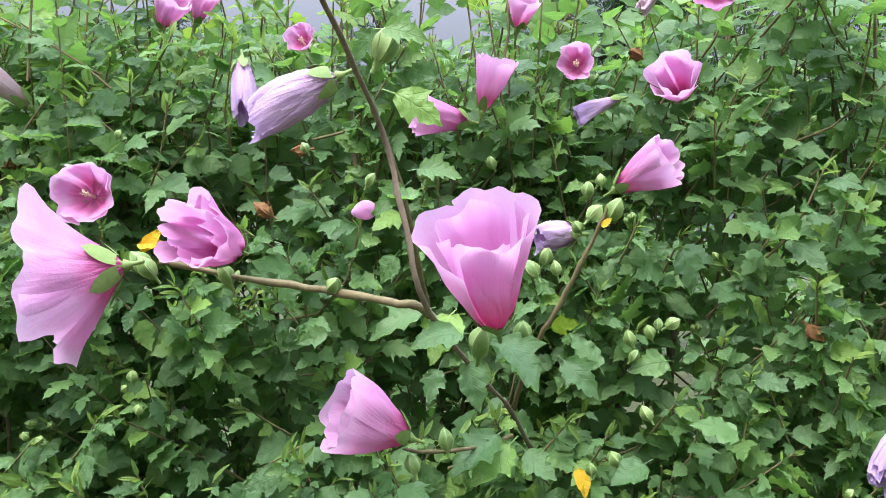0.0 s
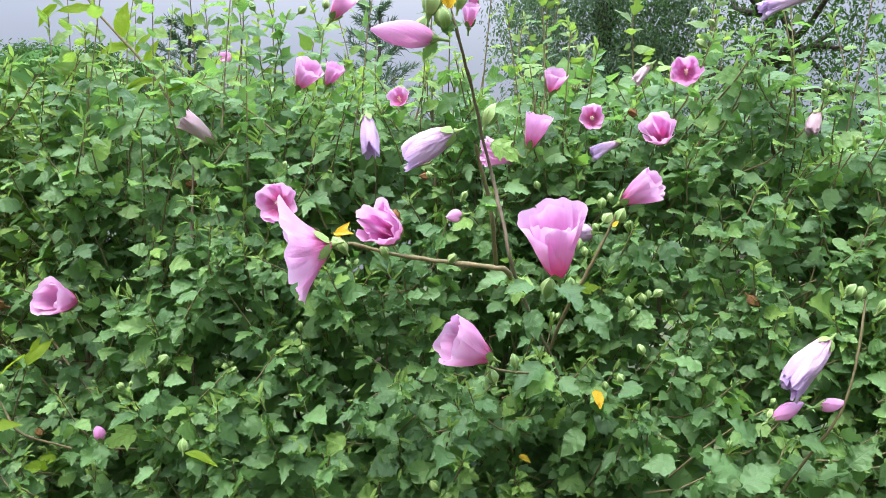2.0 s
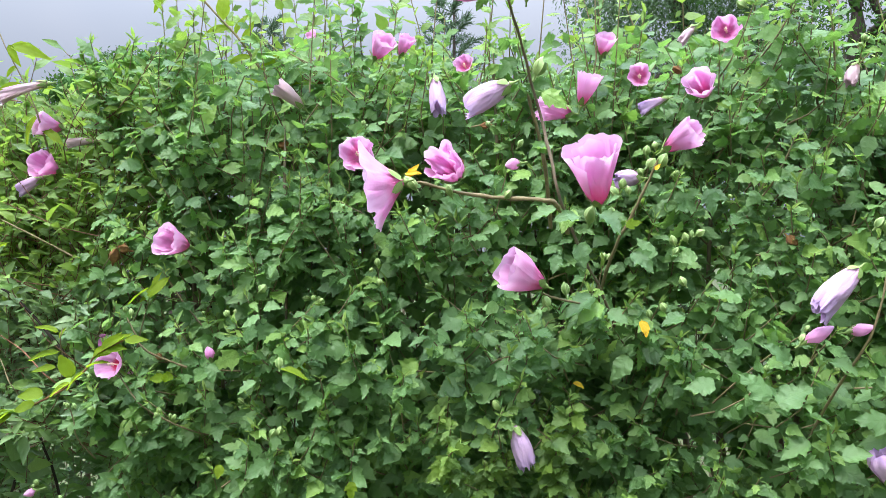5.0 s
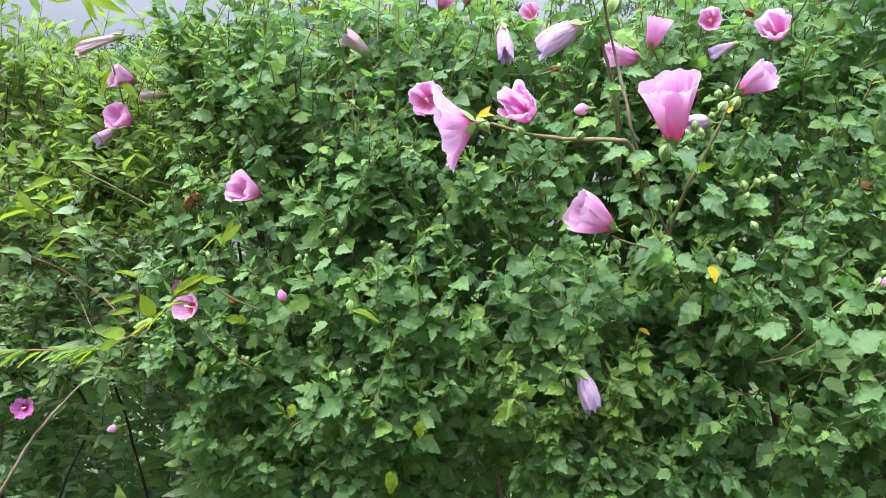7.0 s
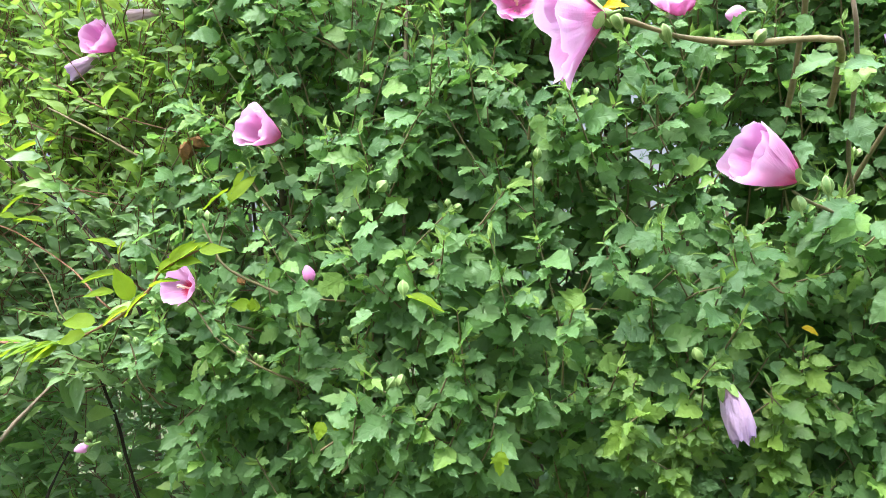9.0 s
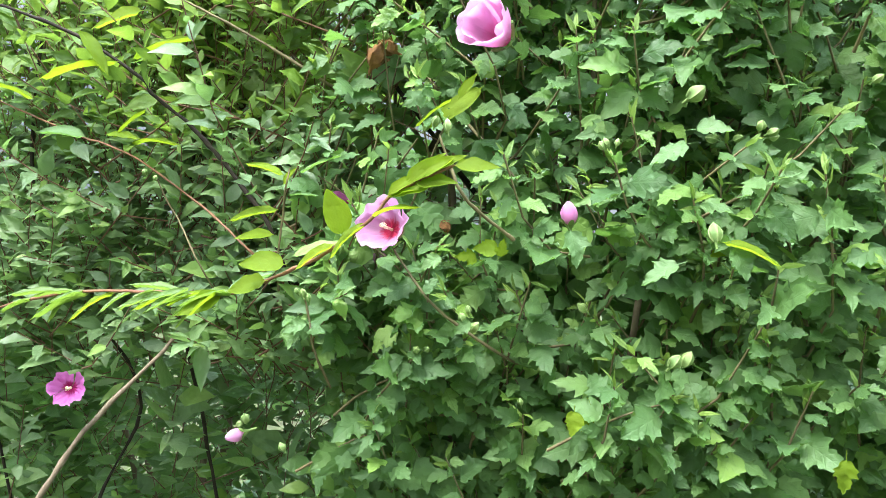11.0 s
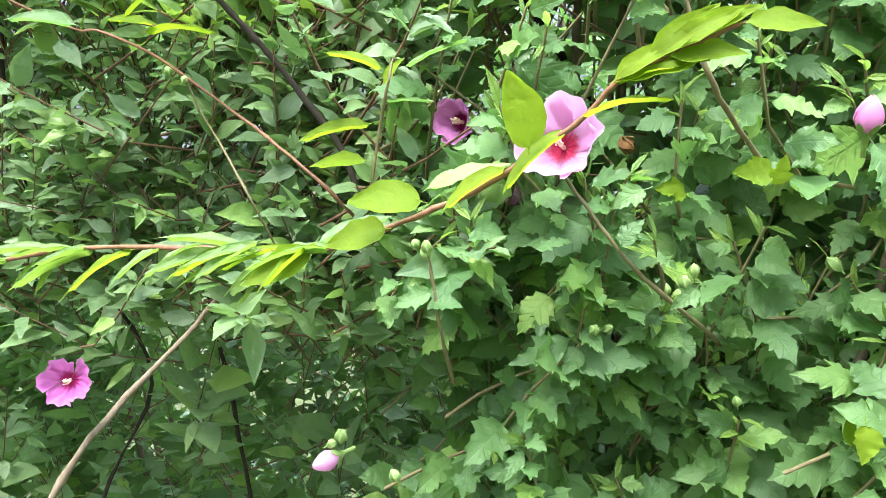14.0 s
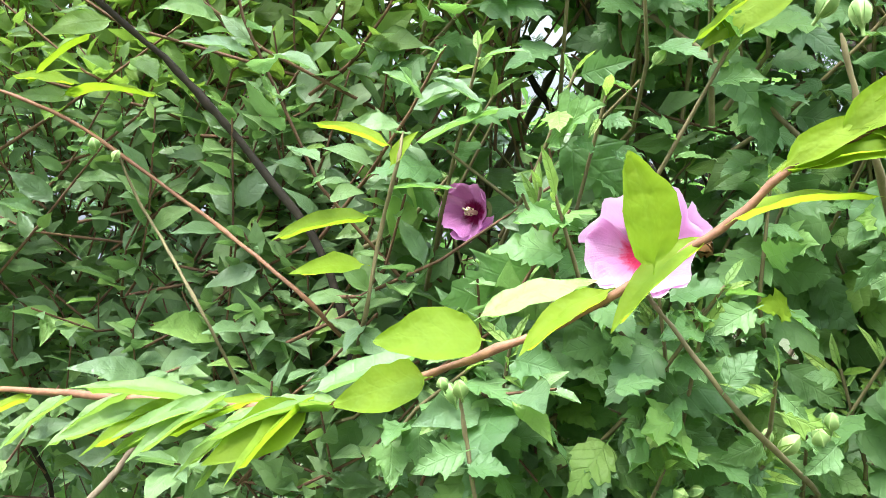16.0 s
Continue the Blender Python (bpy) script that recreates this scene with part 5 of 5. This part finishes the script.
BUDS = [
    ((0.139, 0.695, 1.498), 1.0),
    ((0.126, 0.682, 1.464), .9),
    ((0.140, 0.674, 1.475), 1.1),
    ((0.156, 0.669, 1.477), 1.3),
    ((0.153, 0.705, 1.507), .8),
    ((0.087, 0.610, 1.439), .9),
    ((0.077, 0.617, 1.429), 1.0),
    ((0.095, 0.609, 1.429), .7),
    ((0.177, 0.708, 1.359), .95),
    ((0.197, 0.714, 1.364), .9),
    ((0.221, 0.722, 1.371), .95),
    ((0.180, 0.707, 1.344), .8),
    ((0.210, 0.729, 1.370), .7),
    ((-0.279, 0.700, 1.338), .8),
    ((-0.290, 0.708, 1.326), .6),
    ((-0.277, 0.707, 1.307), .8),
    ((0.150, 0.667, 1.261), 1.0),
    ((0.130, 0.667, 1.251), .8),
    ((0.027, 0.488, 1.387), 1.35),
    ((0.056, 0.510, 1.390), 1.0),
]
BUDS += [
    ((0.004, 0.622, 1.291), 1.0),
    ((-0.023, 0.618, 1.275), 1.1),
    ((-0.031, 0.508, 1.583), 1.5),
    ((-0.075, 0.554, 1.423), .9),
    ((-0.155, 0.566, 1.432), 1.0),
    ((-0.208, 0.542, 1.443), 1.2),
    ((-0.202, 0.539, 1.439), 1.0),
    ((-0.100, 0.597, 1.529), .6),
    ((-0.054, 0.643, 1.506), .7),
    ((0.055, 0.728, 1.527), .8),
    ((-0.761, 0.724, 1.164), .75),
    ((-0.794, 0.717, 1.118), .75),
    ((-0.802, 0.722, 1.120), .6),
    ((-0.997, 0.785, 1.236), .65),
    ((-0.985, 0.786, 1.230), .5),
    ((-0.703, 0.731, 1.095), .65),
    ((-0.639, 0.703, 1.104), .8),
    ((-0.634, 0.703, 1.111), .65),
    ((-0.823, 0.910, 1.235), .55),
    ((-0.663, 0.653, 1.274), .8),
]
BUDS += [
    ((-0.652, 0.650, 1.270), .8),
    ((-0.798, 0.743, 1.112), .8),
    ((-0.846, 0.714, 0.995), .9),
    ((-0.852, 0.714, 0.990), .6),
    ((-0.450, 0.701, 1.075), 1.0),
    ((-0.440, 0.701, 1.077), .9),
    ((-0.449, 0.658, 1.302), 1.1),
    ((-0.428, 0.666, 1.187), 1.0),
    ((-0.812, 0.724, 0.968), .8),
    ((-0.690, 0.751, 1.092), .7),
    ((-0.097, 0.308, 1.643), 1.5),
    ((-0.088, 0.308, 1.630), 1.3),
    ((-0.108, 0.311, 1.621), 1.1),
    ((-0.072, 0.327, 1.651), 1.0),
    ((0.445, 0.609, 1.369), 1.2),
    ((0.476, 0.608, 1.352), 1.3),
    ((0.434, 0.609, 1.374), 1.1),
    ((0.332, 0.626, 1.216), .8),
    ((-0.290, 0.843, 1.821), 1.0),
    ((-0.249, 0.814, 1.820), 1.0),
]
BUDS += [
    ((-0.375, 0.879, 1.840), .9),
    ((0.306, 0.756, 1.735), 1.1),
    ((0.302, 0.769, 1.786), .9),
    ((0.332, 0.779, 1.773), .8),
    ((-0.099, 0.729, 1.108), 1.1),
    ((-0.079, 0.731, 1.094), 1.0),
    ((0.181, 0.671, 1.298), .9),
]
SPENT = [
    ((-0.459, 0.856, 1.553), 1.1),
    ((-0.373, 0.841, 1.608), 1.0),
    ((-0.140, 0.655, 1.480), .9),
    ((-0.099, 0.607, 1.529), .7),
    ((0.361, 0.745, 1.362), 1.1),
    ((0.207, 0.760, 1.632), .9),
    ((-0.752, 0.791, 1.353), 1.4),
    ((-0.731, 0.801, 1.371), 1.2),
    ((-0.398, 0.840, 1.655), 1.1),
    ((-0.674, 0.781, 1.192), .8),
    ((0.493, 0.800, 1.625), .9),
    ((-0.516, 0.852, 1.527), .9),
    ((-0.428, 0.847, 1.425), .7),
]


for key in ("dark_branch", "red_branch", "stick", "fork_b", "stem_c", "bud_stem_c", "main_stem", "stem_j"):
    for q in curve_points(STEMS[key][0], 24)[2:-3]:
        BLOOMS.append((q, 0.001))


def limb(key, name, material, parent, seed, label=""):
    pts, r_tip, r_base = STEMS[key]
    return fix(part(name, stem_mesh(name, pts, r_tip, r_base, seed, max(20, 4 * len(pts))), material, parent, label))


for seed, (key, material) in enumerate([("main_stem", BARK), ("flower_branch", TWIG), ("stem_b", TWIG), ("stem_j", TWIG), ("stem_q", TWIG), ("d_twig", TWIG)]):
    limb(key, "branch", material, shrub_at(STEMS[key][0][0][0]), 40 + seed, "bare grey-brown branch carrying blooms")
for seed, (key, material) in enumerate([("fork_a", BARK), ("fork_b", BARK), ("stem_c", TWIG_DARK), ("stem_d", BARK), ("bud_stem_b", TWIG), ("bud_stem_c", TWIG), ("bud_stem_d", TWIG), ("arch_a", TWIG)]):
    limb(key, "branch", material, hedge[0], 60 + seed)

for shrub, (f, a, b, s) in zip(hedge, SHRUBS):
    foliage(shrub, f, a - 0.05, b + 0.05, s, 580 if a < 0.5 else 330, 230)


# ---------------- broad ovate-leaved shrub beside the hedge ----------------
def ovate_shrub():
    base = (-1.45, 1.5, 0.0)
    shrub = base_empty("arching_shrub", base, "arching shrub with smooth ovate leaves and reddish twigs", "shrub")
    rng = np.random.default_rng(77)
    lines = grow_stems(shrub, rng, base, -2.1, -0.95, 5, TWIG_DARK, 0.0034, -0.05, 0.07)
    store, twigs, buds = [], Pile(), []
    for k in range(950):
        x = rng.uniform(-2.15, -0.74) if k % 3 == 0 else rng.uniform(-1.4, -0.74)
        z = rng.uniform(1.08, crest(x, 0.8)) if k % 14 else rng.uniform(0.3, 1.02)
        y = face_of(x, z) + abs(rng.normal(0, 0.15)) + (0.32 if z < 1.04 else 0.02)
        tip = np.array([x, y, z])
        leafy_shoot(store, twigs, buds, rng, shoot_root(lines, tip, rng, 0.19), tip, "ovate", int(rng.integers(11, 17)), 0.027, 0.8, 0.0)
    for k in range(190):
        x, y = rng.uniform(-2.2, -0.8), rng.uniform(0.95, 1.7)
        z = rng.uniform(0.5, crest(x, y)) if k % 3 else crest(x, y) - rng.uniform(0, 0.06)
        tip = np.array([x, y, z])
        leafy_shoot(store, twigs, buds, rng, shoot_root(lines, tip, rng, 0.3), tip, "scrap", 15, 0.050, 0.8, 0.0)
    for k in range(230):  # close dark thicket at the back of the hollow
        x, z = rng.uniform(-2.3, -0.6), rng.uniform(0.05, 1.15)
        tip = np.array([x, face_of(x, z) + rng.uniform(0.55, 0.95), z])
        leafy_shoot(store, twigs, buds, rng, shoot_root(lines, tip, rng, 0.2), tip, "scrap", 12, 0.065, 0.8, 0.0)
    for k in range(60):  # shaded leaves under the arching boughs
        x, z = rng.uniform(-2.0, -0.78), rng.uniform(0.25, 1.04)
        tip = np.array([x, face_of(x, z) + 0.48 + abs(rng.normal(0, 0.22)), z])
        leafy_shoot(store, twigs, buds, rng, shoot_root(lines, tip, rng, 0.2), tip, "ovate", 12, 0.040, 0.8, 0.0)
    for k in range(270):  # low boughs that roof the hollow
        x, z = rng.uniform(-1.8, -0.72), rng.uniform(1.05, 1.14)
        tip = np.array([x, face_of(x, z) + rng.uniform(-0.01, 0.65), z])
        leafy_shoot(store, twigs, buds, rng, tip + (rng.normal(0, 0.1), 0.14, rng.normal(0.0, 0.02)), tip, "ovate", 13, 0.034, 0.8, 0.0)
    for k in range(110):  # layered boughs that shade the ground below
        x, z = rng.uniform(-1.6, -0.72), rng.uniform(1.10, 1.36)
        tip = np.array([x, face_of(x, z) + rng.uniform(0.05, 0.55), z])
        leafy_shoot(store, twigs, buds, rng, tip + (rng.normal(0, 0.1), 0.14, rng.normal(-0.01, 0.02)), tip, "ovate", 15, 0.036, 0.8, 0.0)
    for k in range(200):  # fresh growth along the top
        x = rng.uniform(-1.6, -0.6)
        z = rng.uniform(1.38, crest(x, 0.9) + 0.02)
        tip = np.array([x, face_of(x, z) + rng.uniform(0.0, 0.32), z])
        leafy_shoot(store, twigs, buds, rng, shoot_root(lines, tip, rng, 0.22), tip, "ovate", 13, 0.030, 0.8, 0.0)
    for k in range(34):  # long arching shoots with paired leaves
        x, z = rng.uniform(-1.9, -0.78), rng.uniform(1.15, 1.55)
        root = np.array([x, face_of(x, z) + 0.10, z])
        tip = root + (rng.uniform(-0.30, -0.10), rng.uniform(-0.13, -0.04), rng.uniform(0.10, 0.30))
        leafy_shoot(store, twigs, buds, rng, root, tip, "ovate", 24, 0.030, 0.8, 0.0)
    scatter_leaves(shrub, store, lambda p: LEAF_FRESH if p[2] + 0.10 * wander(p[0], p[1], p[2], 4.0) > 1.33 else LEAF_OVATE, 300, "dense smooth ovate leaves")
    ob = fix(part("twig_mass", twigs.mesh("twig_mass"), TWIG_BROWN, shrub, "thin reddish twigs"))
    ob["kind"] = "stuff"
    for seed, (key, material) in enumerate([("dark_branch", TWIG_DARK), ("red_branch", TWIG_RED), ("stick", BARK), ("left_shoot_c", TWIG), ("green_shoot", TWIG), ("bud_stem_a", TWIG), ("left_tip", TWIG)]):
        limb(key, "branch", material, shrub, 80 + seed)
    return shrub


arching = ovate_shrub()


def filler_shrub(base, half, height, seed, material):
    """A plain leafy shrub, added behind the hedge to close gaps and block light."""
    shrub = base_empty("filler_shrub", base, "leafy green filler shrub added behind the hedge", "shrub", "shrubs behind the hedge")
    rng = np.random.default_rng(seed)
    b = np.array(base)
    lines = []
    for k in range(7):
        t = b + (rng.uniform(-half, half), rng.uniform(-0.3, 0.3), height * rng.uniform(0.75, 1.0))
        pts = [b + (rng.normal(0, 0.05), rng.normal(0, 0.05), -0.04), (b + t) / 2 + rng.normal(0, 0.05, 3), t]
        fix(part("stem", stem_mesh("stem", pts[::-1], 0.002, 0.010, seed + k, 16, 6), BARK, shrub))
        lines.append(curve_points(pts, 20))
    store, twigs, buds = [], Pile(), []
    for _ in range(430):
        d = rng.normal(0, 1, 3)
        d /= np.linalg.norm(d)
        tip = b + (0, 0, height * 0.56) + d * (half, 0.42, height * 0.46) * rng.uniform(0.65, 1.0)
        leafy_shoot(store, twigs, buds, rng, shoot_root(lines, tip, rng, 0.25), tip, "scrap", 14, 0.05, 0.8, 0.0)
    pile = Pile()
    for s in store:
        put_leaf(pile, s[1], s[2], s[3], s[4])
    fix(part("leaves", pile.mesh("leaves"), material, shrub, "dense green leaves"))["kind"] = "stuff"
    fix(part("twig_mass", twigs.mesh("twig_mass"), TWIG_BROWN, shrub))["kind"] = "stuff"


for n, (x, y, half, h) in enumerate([(-3.2, 2.3, 0.85, 2.0), (-2.3, 1.75, 0.75, 1.85), (-1.4, 1.85, 0.7, 1.78), (-0.5, 1.95, 0.7, 1.75), (0.6, 2.1, 0.75, 1.7)]):
    filler_shrub((x, y, 0.0), half, h, 210 + n, LEAF)


def owner_of(p, kind):
    return arching if kind in ("lance", "ovate", "round", "willow") and p[0] < -0.6 else shrub_at(p[0])


def single_leaves():
    """Leaves that stand out from the mass, each where it grows."""
    rng = np.random.default_rng(9)
    for rows, material, label in ((FORE_LEAVES, LEAF, ""), (BRIGHT_LEAVES, LEAF_YOUNG, "bright yellow-green young leaf"), (DULL_LEAVES, LEAF, ""), (YELLOW_LEAVES, LEAF_YELLOW, "yellowed leaf")):
        for kind, b, t in rows:
            out = np.subtract(t, b)
            size = np.linalg.norm(out)
            normal = np.array([rng.normal(0, 0.3), -0.75 + rng.normal(0, 0.2), 0.65 + rng.normal(0, 0.2)])
            if kind in ("lance", "willow"):
                normal = np.array([rng.normal(0, 0.3), -0.4 + rng.normal(0, 0.25), 0.9])
            if b[2] > 1.6:
                normal = np.array([rng.normal(0, 0.3), -0.9, 0.45])
            if kind == "lobed" and material is LEAF_YOUNG:
                normal = np.array([0.1, -0.95, 0.35])
            if kind == "round":
                normal = np.array([0.3 + rng.normal(0, 0.2), -0.8, 0.6])
            turn, at = leaf_frame(b, out, normal, size * (0.72 if kind == "lobed" else 1.0))
            if kind == "willow":
                turn, at = leaf_frame(b, out * (1, 1, 0.45) + rng.normal(0, 0.2, 3) * size, (rng.normal(0, 0.4), -0.2, 0.95), size * rng.uniform(0.8, 1.35))
            if kind == "willow" and rng.random() < 0.5:
                leaf_part(owner_of(b, kind), kind, int(rng.integers(6)), turn, at, LEAF_FRESH)
                continue
            leaf_part(owner_of(b, kind), kind, int(rng.integers(6)), turn, at, material, label)
    for b, size in BUDS:
        d = Vector((rng.normal(0, 0.5), -0.35 + rng.normal(0, 0.3), 0.8))
        size *= 0.7 if b[0] < -0.55 else 0.9
        bud_part(owner_of(b, "bud"), Vector(b) - d.normalized() * 0.007 * size, d, size, rng)
    for b, size in SPENT:
        spent_bud(shrub_at(b[0]), b, size, rng)


single_leaves()


def vine_leaves():
    """Narrow leaves in pairs along the far end of the long shoot, drooping outward."""
    rng = np.random.default_rng(55)
    c = curve_points(STEMS["vine"][0], 90)
    for k, p in enumerate(c):
        if not -1.28 < p[0] < -0.84 or rng.random() < 0.66:
            continue
        for side in (1, -1):
            out = np.array([-1.0 + rng.normal(0, 0.3), rng.normal(-0.25, 0.3), -0.10 + 0.14 * side + rng.normal(0, 0.12)])
            turn, at = leaf_frame(p + (0, -0.002, 0.001 * side), out, (rng.normal(0, 0.3), -0.22, 0.95), rng.uniform(0.034, 0.058))
            leaf_part(arching, "willow", int(rng.integers(3)), turn, at, LEAF_FRESH)
    for k, p in enumerate(c[:22]):  # bright leaves lying along the young end
        if k and rng.random() < 0.68:
            continue
        ahead = c[max(k - 1, 0)] - c[k + 1]
        ahead /= np.linalg.norm(ahead)
        side = 1 if k % 4 else -1
        out = ahead + np.array([-ahead[2], 0, ahead[0]]) * side * rng.uniform(0.05, 0.5) + (0, -0.12, 0)
        turn, at = leaf_frame(p + (0, -0.002, 0.001 * side), out, (rng.normal(0, 0.3), -0.8, 0.55), rng.uniform(0.028, 0.044))
        leaf_part(arching, "ovate" if rng.random() < 0.5 else "lance", int(rng.integers(3)), turn, at, LEAF_YOUNG)


vine_leaves()
limb("vine", "branch", TWIG_RED, arching, 99, "long arching reddish-brown shoot")
limb("long_shoot", "branch", TWIG, hedge[0], 98, "long leafy green shoot above the hedge")


# ---------------- trees beyond the hedge ----------------
def crown_leaves(pile, rng, centre, radii, clumps, per, size, kind="scrap", hang=0.0, hollow=0.5):
    for _ in range(clumps):
        d = rng.normal(0, 1, 3)
        d /= np.linalg.norm(d)
        c = np.array(centre) + d * np.array(radii) * rng.uniform(hollow, 1.0)
        spread = rng.uniform(0.5, 1.0) * min(radii) * 0.16
        for _ in range(per):
            p = c + np.clip(rng.normal(0, 1, 3), -1.5, 1.5) * spread * (1, 1, 0.6 + 1.6 * hang)
            out = rng.normal(0, 1, 3) + (0, 0, -0.3 - 2.5 * hang)
            turn, at = leaf_frame(p, out, rng.normal(0, 0.7, 3) + (0, -0.5, 0.8), size * rng.uniform(0.6, 1.3))
            put_leaf(pile, kind, int(rng.integers(6)), turn, at)


def broad_tree(name, base, height, crown_low, radii, seed, clumps, per, size, material, label, kind="scrap", hang=0.0, lean=0.0, limbs=9, core=0.0):
    tree = base_empty(name, base, label, "tree")
    rng = np.random.default_rng(seed)
    b = np.array(base)
    top = b + (lean * height, 0, height * 0.8)
    pts = [top, b + (lean * height * 0.75, 0.1, height * 0.5), b + (lean * height * 0.3, 0, height * 0.25), b - (0, 0, 0.1)]
    fix(part("trunk", stem_mesh("trunk", pts, 0.04, height * 0.028, seed, 26, 10), TREE_BARK, tree))
    c = curve_points(pts, 40)
    centre = b + (lean * height * 0.6, 0, (height + crown_low) / 2)
    for k in range(limbs):
        s = c[int(rng.integers(2, 26))]
        d = rng.normal(0, 1, 3) * (1, 1, 0.4) + (0, 0, 0.35)
        d /= np.linalg.norm(d)
        e = s + d * np.array(radii) * rng.uniform(0.7, 1.05)
        fix(part("limb", stem_mesh("limb", [e, (s + e) / 2 + rng.normal(0, 0.12, 3), s], 0.012, height * 0.010, seed + k, 16, 7), TREE_BARK, tree))
    pile = Pile()
    crown_leaves(pile, rng, centre, radii, clumps, per, size, kind, hang)
    if core:  # solid lumpy shell added inside, so the inner foliage reads dark and close-packed
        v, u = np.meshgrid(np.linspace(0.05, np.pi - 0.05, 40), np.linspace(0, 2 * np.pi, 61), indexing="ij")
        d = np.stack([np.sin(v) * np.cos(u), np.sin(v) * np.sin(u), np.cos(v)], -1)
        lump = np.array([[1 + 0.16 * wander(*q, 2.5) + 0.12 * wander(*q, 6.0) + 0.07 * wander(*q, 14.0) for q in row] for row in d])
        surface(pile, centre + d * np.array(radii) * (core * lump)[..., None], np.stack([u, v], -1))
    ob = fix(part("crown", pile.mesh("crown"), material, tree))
    ob["kind"] = "stuff"
    return tree


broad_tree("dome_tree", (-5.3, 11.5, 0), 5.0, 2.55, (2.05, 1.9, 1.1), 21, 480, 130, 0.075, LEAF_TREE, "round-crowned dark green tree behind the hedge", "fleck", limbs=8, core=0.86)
broad_tree("drooping_tree", (2.0, 8.8, 0), 6.8, 2.0, (1.25, 1.2, 2.4), 22, 700, 90, 0.055, LEAF_PALE, "tall tree with fine drooping pale green foliage", "fleck", 0.3, 0.02, 12)
broad_tree("dark_tree", (3.3, 8.0, 0), 6.6, 2.4, (2.1, 1.6, 2.2), 23, 300, 90, 0.06, LEAF_TREE, "dark spreading tree with open branches against the sky", "fleck", 0.2, 0.10, 18)


def pine(base, height, seed):
    tree = base_empty("pine_tree", base, "young pine with upright needled tips", "tree", "young pines behind the hedge")
    rng = np.random.default_rng(seed)
    b = np.array(base)
    fix(part("trunk", stem_mesh("trunk", [b + (0.05, 0, height), b + (0, 0, height * 0.5), b - (0, 0, 0.1)], 0.01, 0.06, seed, 20, 8), TREE_BARK, tree))
    pile = Pile()
    for k in range(70):
        z = height * (0.35 + 0.65 * k / 70)
        ang = k * 2.4
        reach = (height - z) * 0.35 + 0.10
        e = b + (reach * math.cos(ang), reach * math.sin(ang), z + reach * 0.55)
        s = b + (0, 0, z)
        tube(pile, [s, (s + e) / 2 - (0, 0, 0.02), e], [0.008, 0.006, 0.003], 4)
        for _ in range(110):
            u = rng.uniform(0.25, 1.0)
            p = s + (e - s) * u
            d = (e - s) / np.linalg.norm(e - s) + rng.normal(0, 0.6, 3)
            turn, at = leaf_frame(p, d, rng.normal(0, 1, 3), rng.uniform(0.06, 0.11))
            v, f, uv = SHAPES["fleck"][1]
            pile.add((v * (0.4, 1, 1)) @ turn.T + at, f, uv)
    ob = fix(part("crown", pile.mesh("crown"), NEEDLE, tree))
    ob["kind"] = "stuff"


for n, (base, h) in enumerate([((-2.33, 7.0, 0), 3.85), ((-0.52, 7.0, 0), 3.98)]):
    pine(base, h, 31 + n)
